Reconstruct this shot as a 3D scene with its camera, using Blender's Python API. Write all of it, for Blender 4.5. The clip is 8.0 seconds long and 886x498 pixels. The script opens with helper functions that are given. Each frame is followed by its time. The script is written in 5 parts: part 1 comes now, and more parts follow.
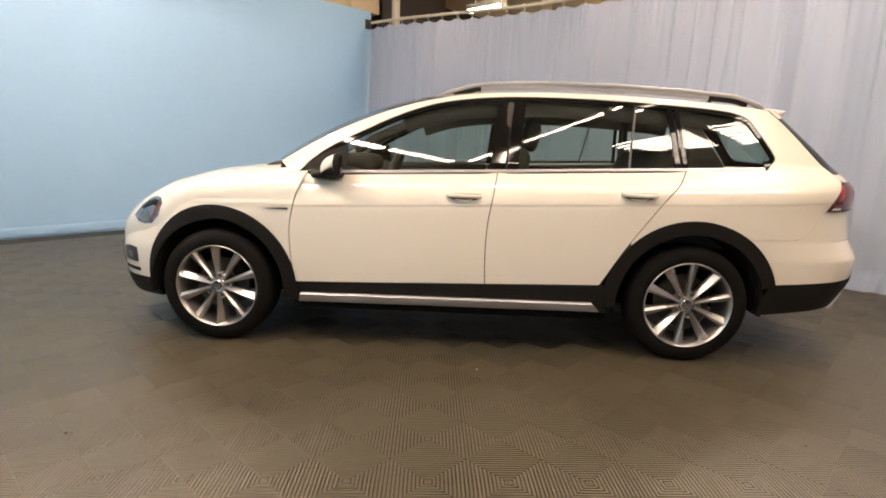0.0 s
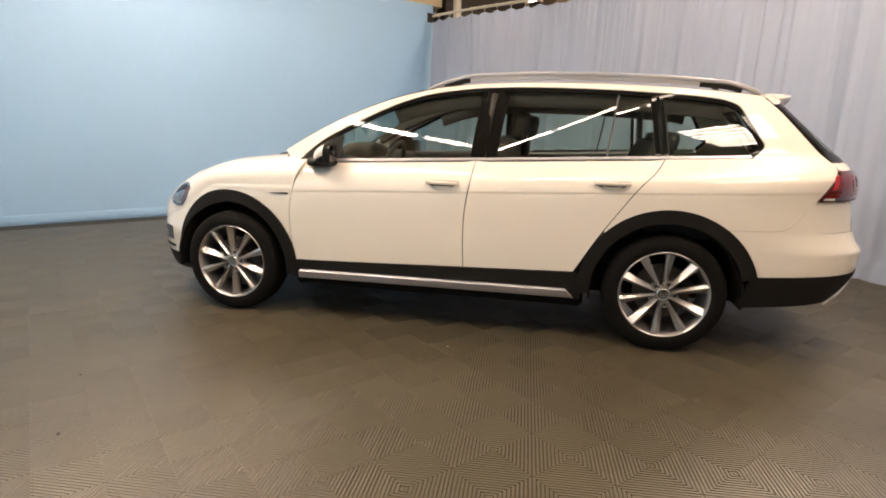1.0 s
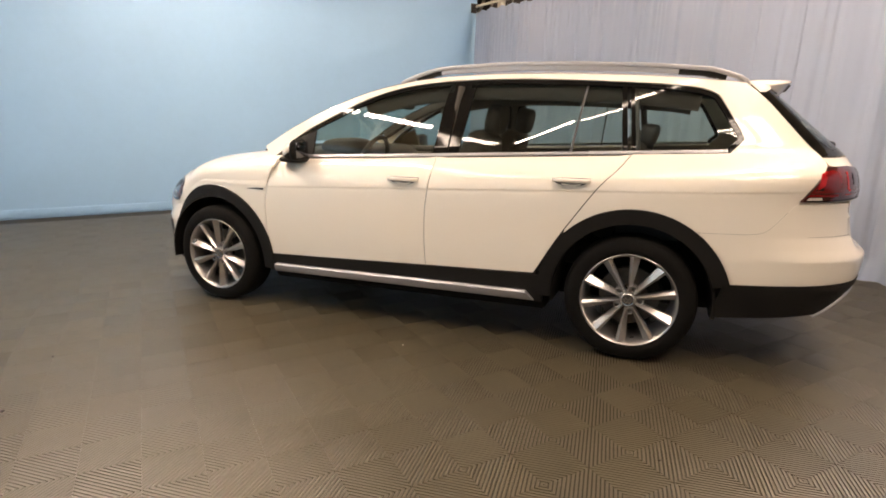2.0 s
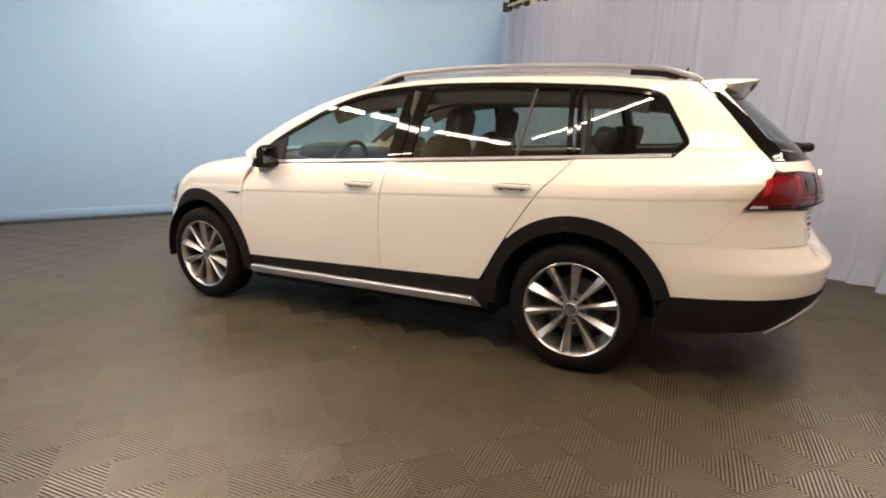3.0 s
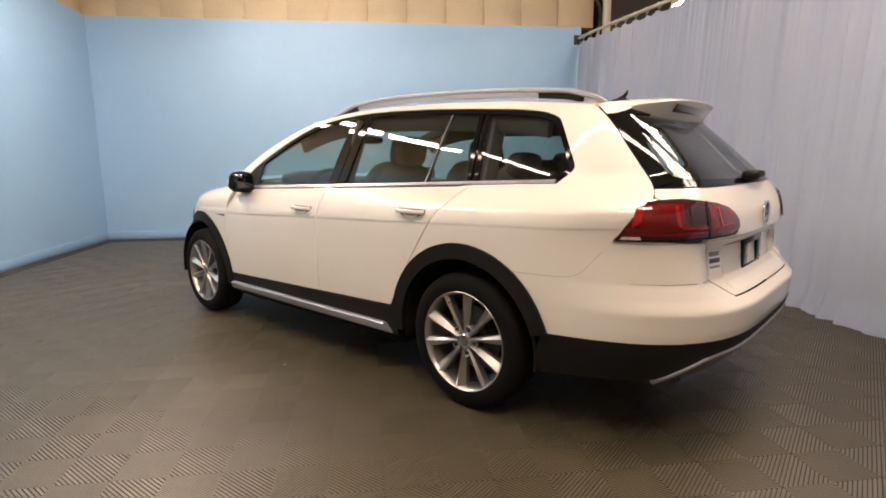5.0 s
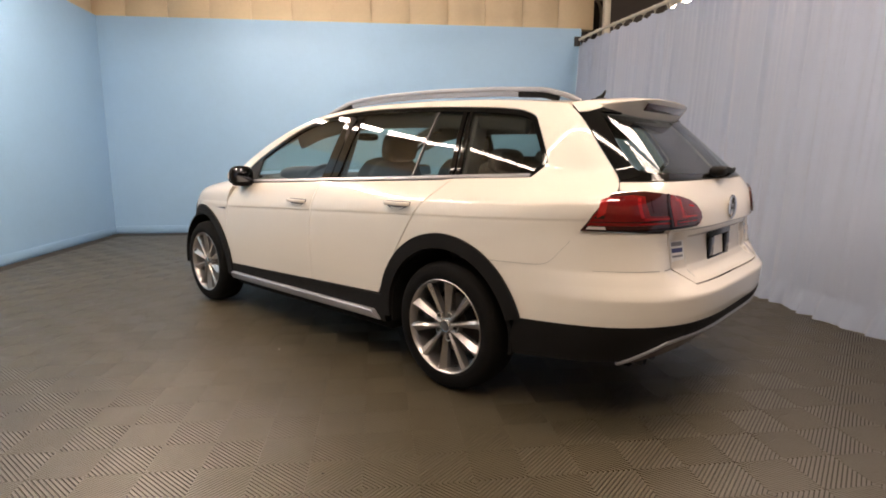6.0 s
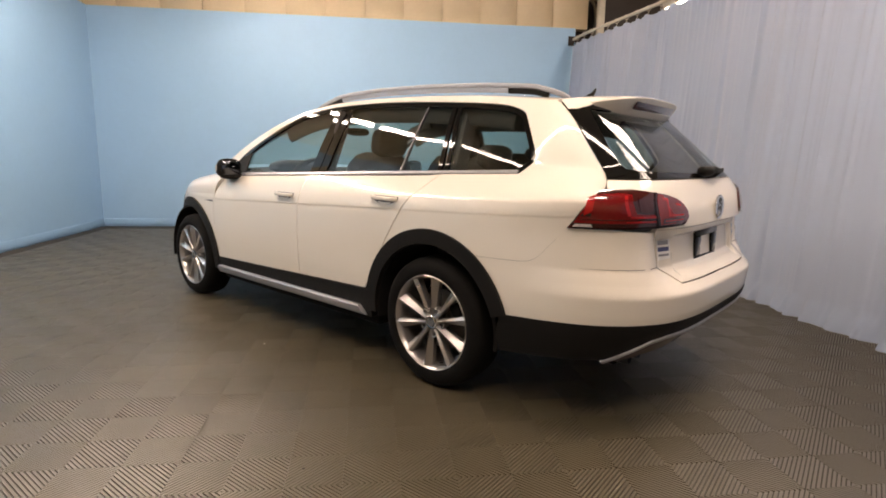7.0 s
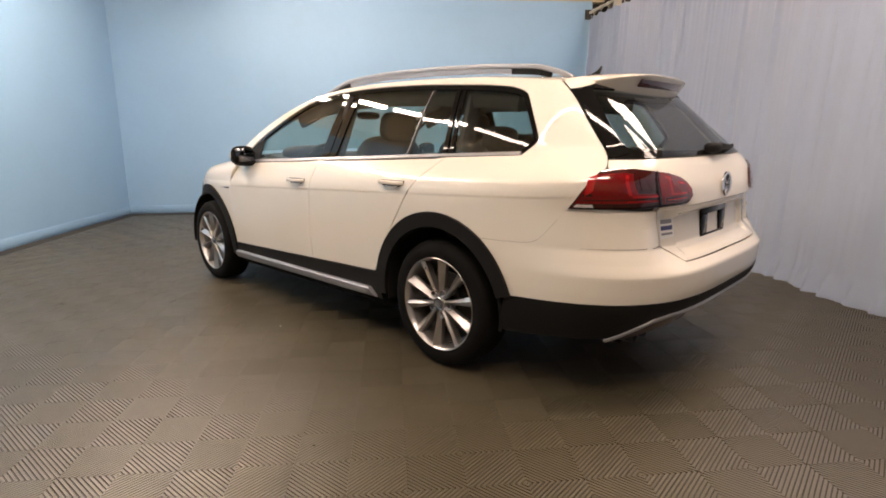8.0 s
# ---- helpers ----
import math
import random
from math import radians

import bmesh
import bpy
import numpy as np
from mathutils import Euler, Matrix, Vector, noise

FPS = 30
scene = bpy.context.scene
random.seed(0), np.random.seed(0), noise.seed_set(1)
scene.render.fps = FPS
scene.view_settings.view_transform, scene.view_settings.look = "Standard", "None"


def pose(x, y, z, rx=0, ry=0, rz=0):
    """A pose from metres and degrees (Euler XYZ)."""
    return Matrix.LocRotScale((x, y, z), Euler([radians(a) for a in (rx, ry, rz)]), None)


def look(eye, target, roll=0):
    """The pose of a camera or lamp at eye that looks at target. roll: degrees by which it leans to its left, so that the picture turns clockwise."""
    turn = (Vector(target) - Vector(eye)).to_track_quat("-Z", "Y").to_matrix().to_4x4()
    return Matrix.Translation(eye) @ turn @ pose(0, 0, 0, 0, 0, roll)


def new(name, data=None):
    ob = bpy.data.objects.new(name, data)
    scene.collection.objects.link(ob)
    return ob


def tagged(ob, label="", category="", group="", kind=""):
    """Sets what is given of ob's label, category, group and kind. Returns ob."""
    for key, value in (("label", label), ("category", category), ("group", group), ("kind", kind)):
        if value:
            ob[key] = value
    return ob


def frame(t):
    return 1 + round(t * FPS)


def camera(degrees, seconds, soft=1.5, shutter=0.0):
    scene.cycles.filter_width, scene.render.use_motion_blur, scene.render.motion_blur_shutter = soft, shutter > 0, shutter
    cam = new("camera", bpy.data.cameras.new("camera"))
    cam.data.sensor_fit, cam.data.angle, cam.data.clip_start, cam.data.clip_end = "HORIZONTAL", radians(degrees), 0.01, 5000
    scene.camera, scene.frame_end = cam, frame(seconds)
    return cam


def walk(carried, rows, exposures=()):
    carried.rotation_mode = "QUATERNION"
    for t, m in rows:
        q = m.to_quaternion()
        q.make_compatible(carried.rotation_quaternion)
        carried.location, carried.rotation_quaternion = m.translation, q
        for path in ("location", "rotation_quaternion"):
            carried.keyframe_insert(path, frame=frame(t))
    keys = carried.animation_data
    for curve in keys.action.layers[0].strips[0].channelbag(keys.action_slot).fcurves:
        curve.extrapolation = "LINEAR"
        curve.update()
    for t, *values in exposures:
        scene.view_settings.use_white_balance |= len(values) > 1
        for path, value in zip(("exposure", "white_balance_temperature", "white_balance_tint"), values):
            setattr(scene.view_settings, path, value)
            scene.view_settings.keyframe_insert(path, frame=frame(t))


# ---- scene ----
cam = camera(77.7, 8.0, soft=1.8)
PATH = [
    (0, (1.612, -3.633, 1.156), (0.26, -2.208, 0.78), 1.5),
    (0.5, (1.95, -3.422, 1.201), (0.477, -2.142, 0.765), 1.4),
    (1, (2.176, -3.279, 1.166), (0.606, -2.112, 0.75), 1.0),
    (1.5, (2.336, -2.985, 1.172), (0.682, -1.941, 0.753), 0.7),
    (3, (2.74, -2.101, 1.221), (0.923, -1.399, 0.771), -0.5),
    (3.5, (2.86, -1.806, 1.185), (0.994, -1.205, 0.788), -0.6),
    (4, (2.935, -1.542, 1.184), (1.028, -1.081, 0.793), -2.0),
    (4.5, (2.942, -1.226, 1.174), (0.995, -0.909, 0.842), -1.6),
    (6, (3.182, -0.931, 1.132), (1.222, -0.693, 0.813), -0.1),
    (6.5, (3.175, -0.923, 1.122), (1.222, -0.646, 0.792), 0.8),
    (7, (3.173, -0.903, 1.118), (1.217, -0.638, 0.793), 0.9),
    (7.5, (3.203, -0.894, 1.123), (1.247, -0.661, 0.776), 0.4),
    (8, (3.217, -0.825, 1.137), (1.265, -0.645, 0.74), -0.6),
]
EXPOSURES = [(0.0, 0.15, 7020, 12), (1.5, 0.13, 7000, 13), (3.5, 0.11, 6920, 14), (6.0, -0.10, 6740, 14), (8.0, -0.04, 6800, 14)]
walk(cam, [(t, look(eye, target, roll)) for t, eye, target, roll in PATH], EXPOSURES)

# ---- light ----
LAMP, LAMP_OLD, LAMP_WEAK, LAMP_WORN, LAMP_WIDE = 150.0, 146.0, 62.0, 46.0, 48.0          # glow of the bright battens, the older tubes, the weak and the worn ones and the wide fixtures
world = bpy.data.worlds.new("world")
scene.world = world
world.use_nodes = True
world.node_tree.nodes["Background"].inputs["Color"].default_value = (0.9, 0.85, 0.75, 1)
world.node_tree.nodes["Background"].inputs["Strength"].default_value = 0.02


# ---- materials ----
def paint(name, colour, rough=0.5, metal=0.0, coat=0.0, vary=0.0, scale=3.0, fine=60.0, bump=0.0, bump_scale=200.0,
          random=0.0, spec=0.5, sheen=0.0, ior=1.5, hall=False):
    """A surface: a base colour with broad and fine variation, and fine relief; hall lets the variation run on over pieces that lie side by side."""
    m = bpy.data.materials.new(name)
    m.use_nodes = True
    nt = m.node_tree
    b = nt.nodes["Principled BSDF"]
    b.inputs["Roughness"].default_value = rough
    b.inputs["Metallic"].default_value = metal
    b.inputs["Coat Weight"].default_value = coat
    b.inputs["Coat Roughness"].default_value = 0.03
    b.inputs["Specular IOR Level"].default_value = spec
    b.inputs["Sheen Weight"].default_value = sheen
    b.inputs["IOR"].default_value = ior
    b.inputs["Base Color"].default_value = (*colour, 1)
    if vary or bump or random:
        co = nt.nodes.new("ShaderNodeNewGeometry" if hall else "ShaderNodeTexCoord")
        spot = co.outputs["Position" if hall else "Object"]
    if vary or random:
        hsv = nt.nodes.new("ShaderNodeHueSaturation")
        hsv.inputs["Color"].default_value = (*colour, 1)
        wide, close, mix = nt.nodes.new("ShaderNodeTexNoise"), nt.nodes.new("ShaderNodeTexNoise"), nt.nodes.new("ShaderNodeMath")
        for n, s in ((wide, scale), (close, fine)):
            n.inputs["Scale"].default_value = s
            n.inputs["Detail"].default_value = 4
            nt.links.new(spot, n.inputs["Vector"])
        mix.operation = "MULTIPLY_ADD"
        mix.inputs[1].default_value = 0.5
        nt.links.new(close.outputs["Fac"], mix.inputs[0])
        nt.links.new(wide.outputs["Fac"], mix.inputs[2])
        span = nt.nodes.new("ShaderNodeMapRange")
        span.inputs["From Min"].default_value, span.inputs["From Max"].default_value = 0.45, 1.05
        span.inputs["To Min"].default_value, span.inputs["To Max"].default_value = 1 - vary, 1 + vary
        nt.links.new(mix.outputs[0], span.inputs["Value"])
        value = span.outputs[0]
        if random:
            info, step, add = nt.nodes.new("ShaderNodeObjectInfo"), nt.nodes.new("ShaderNodeMapRange"), nt.nodes.new("ShaderNodeMath")
            step.inputs["To Min"].default_value, step.inputs["To Max"].default_value = -random, random
            nt.links.new(info.outputs["Random"], step.inputs["Value"])
            add.operation = "ADD"
            nt.links.new(value, add.inputs[0])
            nt.links.new(step.outputs[0], add.inputs[1])
            value = add.outputs[0]
        nt.links.new(value, hsv.inputs["Value"])
        nt.links.new(hsv.outputs[0], b.inputs["Base Color"])
        rr = nt.nodes.new("ShaderNodeMapRange")
        rr.inputs["To Min"].default_value, rr.inputs["To Max"].default_value = rough * 0.85, min(1, rough * 1.15)
        nt.links.new(wide.outputs["Fac"], rr.inputs["Value"])
        nt.links.new(rr.outputs[0], b.inputs["Roughness"])
    if bump:
        n, bm = nt.nodes.new("ShaderNodeTexNoise"), nt.nodes.new("ShaderNodeBump")
        n.inputs["Scale"].default_value = bump_scale
        n.inputs["Detail"].default_value = 3
        nt.links.new(spot, n.inputs["Vector"])
        bm.inputs["Strength"].default_value = bump
        bm.inputs["Distance"].default_value = 0.004
        nt.links.new(n.outputs["Fac"], bm.inputs["Height"])
        nt.links.new(bm.outputs[0], b.inputs["Normal"])
    return m


def glow(name, colour, strength):
    m = bpy.data.materials.new(name)
    m.use_nodes = True
    b = m.node_tree.nodes["Principled BSDF"]
    b.inputs["Base Color"].default_value = (0.9, 0.9, 0.9, 1)
    b.inputs["Emission Color"].default_value = (*colour, 1)
    b.inputs["Emission Strength"].default_value = strength
    return m


def tinted_glass(name, colour, rough=0.0):
    """Thin automotive glass: clear with a tint, and a mirror-like gloss that grows at low angles."""
    m = bpy.data.materials.new(name)
    m.use_nodes = True
    nt = m.node_tree
    nt.nodes.remove(nt.nodes["Principled BSDF"])
    clear, gloss, mix, face, bend, span = (nt.nodes.new(k) for k in ("ShaderNodeBsdfTransparent", "ShaderNodeBsdfGlossy", "ShaderNodeMixShader", "ShaderNodeLayerWeight", "ShaderNodeMath", "ShaderNodeMapRange"))
    clear.inputs["Color"].default_value = (*colour, 1)
    gloss.inputs["Roughness"].default_value = rough
    face.inputs["Blend"].default_value = 0.5
    bend.operation = "POWER"
    bend.inputs[1].default_value = 4.5
    span.inputs["To Min"].default_value = 0.055
    nt.links.new(face.outputs["Facing"], bend.inputs[0])
    nt.links.new(bend.outputs[0], span.inputs["Value"])
    nt.links.new(span.outputs[0], mix.inputs[0])
    nt.links.new(clear.outputs[0], mix.inputs[1])
    nt.links.new(gloss.outputs[0], mix.inputs[2])
    nt.links.new(mix.outputs[0], nt.nodes["Material Output"].inputs["Surface"])
    return m


WHITE = paint("white_car_paint", (0.79, 0.728, 0.632), 0.35, coat=1.0, vary=0.01, scale=2)
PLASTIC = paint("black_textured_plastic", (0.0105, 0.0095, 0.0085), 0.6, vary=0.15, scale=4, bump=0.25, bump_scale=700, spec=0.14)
GLOSS = paint("gloss_black_trim", (0.005, 0.0046, 0.0042), 0.055, spec=0.20)
GREY_TRIM = paint("dark_grey_trim", (0.05, 0.05, 0.052), 0.4, metal=0.4)
RUBBER = paint("tyre_rubber", (0.0075, 0.0069, 0.0063), 0.75, vary=0.2, scale=8, bump=0.2, bump_scale=300, spec=0.08)
ALLOY = paint("alloy_silver", (0.43, 0.415, 0.405), 0.29, metal=0.85, vary=0.05, scale=9, coat=0.3)
SATIN = paint("satin_silver_trim", (0.40, 0.40, 0.42), 0.45, metal=0.7, vary=0.05, scale=5)
# the faint red in this colour stands in for a reflection under the guard
GUARD_LIP = paint("dark_polished_lip", (0.07, 0.052, 0.048), 0.28, metal=0.7, vary=0.15, scale=9)
CHROME = paint("chrome", (0.85, 0.85, 0.86), 0.08, metal=1.0)
DISC = paint("worn_disc", (0.10, 0.085, 0.07), 0.5, metal=0.6, vary=0.2, scale=20)
DARK = paint("dark_underbody", (0.009, 0.0085, 0.008), 0.9, vary=0.2, spec=0.1)
STEEL = paint("brake_steel", (0.35, 0.34, 0.33), 0.4, metal=0.9, vary=0.15, scale=20)
SEAT = paint("grey_seat_cloth", (0.028, 0.0245, 0.021), 0.85, vary=0.12, scale=6, bump=0.3, bump_scale=400)
CHARCOAL = paint("charcoal_trim", (0.03, 0.03, 0.032), 0.6, vary=0.15, scale=6, bump=0.25, bump_scale=500)
LINER = paint("headliner_cloth", (0.05, 0.043, 0.037), 0.9, vary=0.06, bump=0.3, bump_scale=500)
SIDE_GLASS = tinted_glass("side_glass", (0.63, 0.73, 0.69))
REAR_GLASS = tinted_glass("rear_glass", (0.48, 0.58, 0.55))
RED_LENS = paint("red_lens", (0.165, 0.003, 0.005), 0.08, coat=1.0, vary=0.12, scale=12)
BRIGHT_RED = paint("bright_red_lens", (0.42, 0.009, 0.011), 0.12, coat=1.0, vary=0.15, scale=25)
DARK_RED = paint("smoked_red_lens", (0.045, 0.0015, 0.002), 0.08, coat=1.0, vary=0.15, scale=10)
CLEAR_LENS = paint("clear_lens", (0.62, 0.58, 0.56), 0.15, coat=1.0, vary=0.15, scale=30)
LAMP_GLASS = paint("headlamp_lens", (0.20, 0.235, 0.29), 0.08, metal=0.5, coat=1.0, vary=0.5, scale=14)
AMBER = paint("amber_reflector", (0.16, 0.035, 0.012), 0.15, coat=1.0)
MIRROR = paint("mirror_glass", (0.10, 0.105, 0.115), 0.02, metal=1.0)
STICKER = paint("paper_sticker", (0.75, 0.74, 0.72), 0.6, vary=0.03)
INK = paint("blue_ink", (0.05, 0.06, 0.16), 0.6)
GREY_INK = paint("grey_ink", (0.22, 0.22, 0.24), 0.6)

BLUE = paint("blue_wall_paint", (0.290, 0.480, 0.69), 0.52, vary=0.035, scale=1.1, fine=14, bump=0.06, bump_scale=60)
CREAM = paint("cream_panel", (0.62, 0.50, 0.33), 0.6, vary=0.06, scale=1.5, fine=20, bump=0.08, bump_scale=40)
CEILING = paint("ceiling_white", (0.62, 0.58, 0.5), 0.8, vary=0.05, scale=1.0)
STEELWORK = paint("painted_steel", (0.62, 0.57, 0.47), 0.5, vary=0.06)
TRAY = paint("grey_tray", (0.16, 0.15, 0.13), 0.6, vary=0.06)
DUCT = paint("dark_duct", (0.05, 0.04, 0.035), 0.7, vary=0.2)
CLOTH = paint("curtain_cloth", (0.44, 0.54, 0.715), 0.75, vary=0.03, scale=2, fine=90, bump=0.15, bump_scale=250, sheen=0.3)


def thin_cloth(m, share, colour):
    """Lets part of the light through a cloth."""
    nt = m.node_tree
    thin, mix = nt.nodes.new("ShaderNodeBsdfTranslucent"), nt.nodes.new("ShaderNodeMixShader")
    thin.inputs["Color"].default_value = (*colour, 1)
    mix.inputs[0].default_value = share
    nt.links.new(nt.nodes["Principled BSDF"].outputs[0], mix.inputs[1])
    nt.links.new(thin.outputs[0], mix.inputs[2])
    nt.links.new(mix.outputs[0], nt.nodes["Material Output"].inputs["Surface"])


thin_cloth(CLOTH, 0.3, (0.62, 0.58, 0.64))
TILE = paint("ribbed_tile", (0.080, 0.0645, 0.037), 0.39, spec=0.85, ior=1.6, hall=True, vary=0.16, scale=1.1, fine=25, bump=0.12, bump_scale=350, random=0.03)
GROOVE = paint("tile_groove", (0.030, 0.023, 0.014), 0.7, vary=0.2)
TUBE = glow("fluorescent_tube", (1.0, 0.84, 0.715), LAMP)
OLD_TUBE = glow("old_fluorescent_tube", (1.0, 0.84, 0.715), LAMP_OLD)
WEAK_TUBE = glow("weak_fluorescent_tube", (1.0, 0.84, 0.715), LAMP_WEAK)
WORN_TUBE = glow("worn_fluorescent_tube", (1.0, 0.84, 0.715), LAMP_WORN)
WIDE_TUBE = glow("wide_fixture_tube", (1.0, 0.84, 0.715), LAMP_WIDE)


# ---- building tools ----
def thing(name, label, category, at=(0, 0, 0), turn=0, group="", kind=""):
    ob = new(name)
    ob.empty_display_size = 0.1
    ob.matrix_basis = pose(*at, 0, 0, turn)
    return tagged(ob, label, category, group, kind)


def part(name, bm, material, parent=None, label=""):
    """Links a bmesh as one mesh object under a thing or a part."""
    me = bpy.data.meshes.new(name)
    bm.to_mesh(me)
    bm.free()
    for m in (material if isinstance(material, (list, tuple)) else (material,)):
        me.materials.append(m)
    ob = new(name, me)
    ob.parent = parent
    return tagged(ob, label)


def smooth(bm, angle=40):
    for f in bm.faces:
        f.smooth = True
    for e in bm.edges:
        if len(e.link_faces) != 2 or e.calc_face_angle(0) > radians(angle):
            e.smooth = False
    return bm


def box(x0, x1, y0, y1, z0, z1, bevel=0.0, segments=2, bm=None):
    own = bmesh.new()
    bmesh.ops.create_cube(own, size=1, matrix=Matrix.Translation(((x0 + x1) / 2, (y0 + y1) / 2, (z0 + z1) / 2))
                          @ Matrix.Diagonal((x1 - x0, y1 - y0, z1 - z0, 1)))
    if bevel:
        bmesh.ops.bevel(own, geom=own.edges[:], offset=bevel, segments=segments, profile=0.5, affect="EDGES")
        smooth(own, 50)
    return merge(bm, own)


def merge(bm, own, m=None):
    """Adds the bmesh own, moved by m, to bm."""
    if m is not None:
        own.transform(m)
    if bm is None:
        return own
    me = bpy.data.meshes.new("scratch")
    own.to_mesh(me)
    own.free()
    bm.from_mesh(me)
    bpy.data.meshes.remove(me)
    return bm


def lathe(profile, steps=64, axis="Y", bm=None, closed=True):
    """Turns a profile of (radius, height) round an axis."""
    own = bmesh.new()
    rings = []
    for k in range(steps):
        a = 2 * math.pi * k / steps
        c, s = math.cos(a), math.sin(a)
        if axis == "Y":
            rings.append([own.verts.new((r * c, h, r * s)) for r, h in profile])
        elif axis == "X":
            rings.append([own.verts.new((h, r * c, r * s)) for r, h in profile])
        else:
            rings.append([own.verts.new((r * c, r * s, h)) for r, h in profile])
    for k in range(steps):
        a, b = rings[k], rings[(k + 1) % steps]
        for i in range(len(profile) - 1):
            own.faces.new((a[i], a[i + 1], b[i + 1], b[i]))
    bmesh.ops.remove_doubles(own, verts=own.verts, dist=1e-6)
    bmesh.ops.recalc_face_normals(own, faces=own.faces)
    smooth(own, 35)
    return merge(bm, own)


def sweep(path, section, bm=None, cap=True, up=(0, 0, 1)):
    """Sweeps a closed section of (across, up) along a path of points."""
    own = bmesh.new()
    pts = [Vector(p) for p in path]
    rings = []
    for k, p in enumerate(pts):
        d = (pts[min(k + 1, len(pts) - 1)] - pts[max(k - 1, 0)]).normalized()
        across = d.cross(Vector(up)).normalized()
        lift = across.cross(d)
        sec = section(k / (len(pts) - 1)) if callable(section) else section
        rings.append([own.verts.new(p + across * a + lift * b) for a, b in sec])
    n = len(rings[0])
    for a, b in zip(rings, rings[1:]):
        for i in range(n):
            own.faces.new((a[i], a[(i + 1) % n], b[(i + 1) % n], b[i]))
    if cap:
        own.faces.new(rings[0][::-1])
        own.faces.new(rings[-1])
    bmesh.ops.recalc_face_normals(own, faces=own.faces)
    smooth(own, 40)
    return merge(bm, own)


def oval(rx, rz, steps=12, power=2.0):
    out = []
    for k in range(steps):
        a = 2 * math.pi * k / steps
        c, s = math.cos(a), math.sin(a)
        out.append((rx * math.copysign(abs(c) ** (2 / power), c), rz * math.copysign(abs(s) ** (2 / power), s)))
    return out


def pillow(cx, cy, cz, rx, ry, rz, power=3.5, tilt=0, bm=None, steps=16):
    """A rounded cushion: a superellipsoid, leaned back by tilt degrees."""
    own = bmesh.new()
    bmesh.ops.create_uvsphere(own, u_segments=steps * 2, v_segments=steps, radius=1)
    for v in own.verts:
        s = sum(abs(c) ** power for c in v.co) ** (-1 / power)
        v.co = Vector((v.co.x * s * rx, v.co.y * s * ry, v.co.z * s * rz))
    smooth(own, 80)
    return merge(bm, own, pose(cx, cy, cz, 0, tilt, 0))


def curve(points, soft=0.01, step=0.002):
    """A smooth function through a few control points."""
    px, py = zip(*sorted(points))
    xs = np.arange(px[0] - 6 * soft, px[-1] + 6 * soft, step)
    ys = np.interp(xs, px, py)
    k = np.arange(-int(4 * soft / step) - 1, int(4 * soft / step) + 2) * step
    g = np.exp(-0.5 * (k / soft) ** 2)
    ys = np.convolve(np.pad(ys, len(k) // 2, mode="edge"), g / g.sum(), mode="valid")
    return lambda v: np.interp(v, xs, ys)


def along(points, n=24):
    """Points spaced along a smooth line through control points (Catmull-Rom)."""
    p = [np.array(q, float) for q in points]
    p = [2 * p[0] - p[1], *p, 2 * p[-1] - p[-2]]
    out = []
    m = len(p) - 3
    for k in range(n + 1):
        f = k / n * m
        i = min(int(f), m - 1)
        t = f - i
        a, b, c, d = p[i:i + 4]
        out.append(0.5 * (2 * b + (c - a) * t + (2 * a - 5 * b + 4 * c - d) * t * t + (3 * b - a - 3 * c + d) * t ** 3))
    return [tuple(q) for q in out]


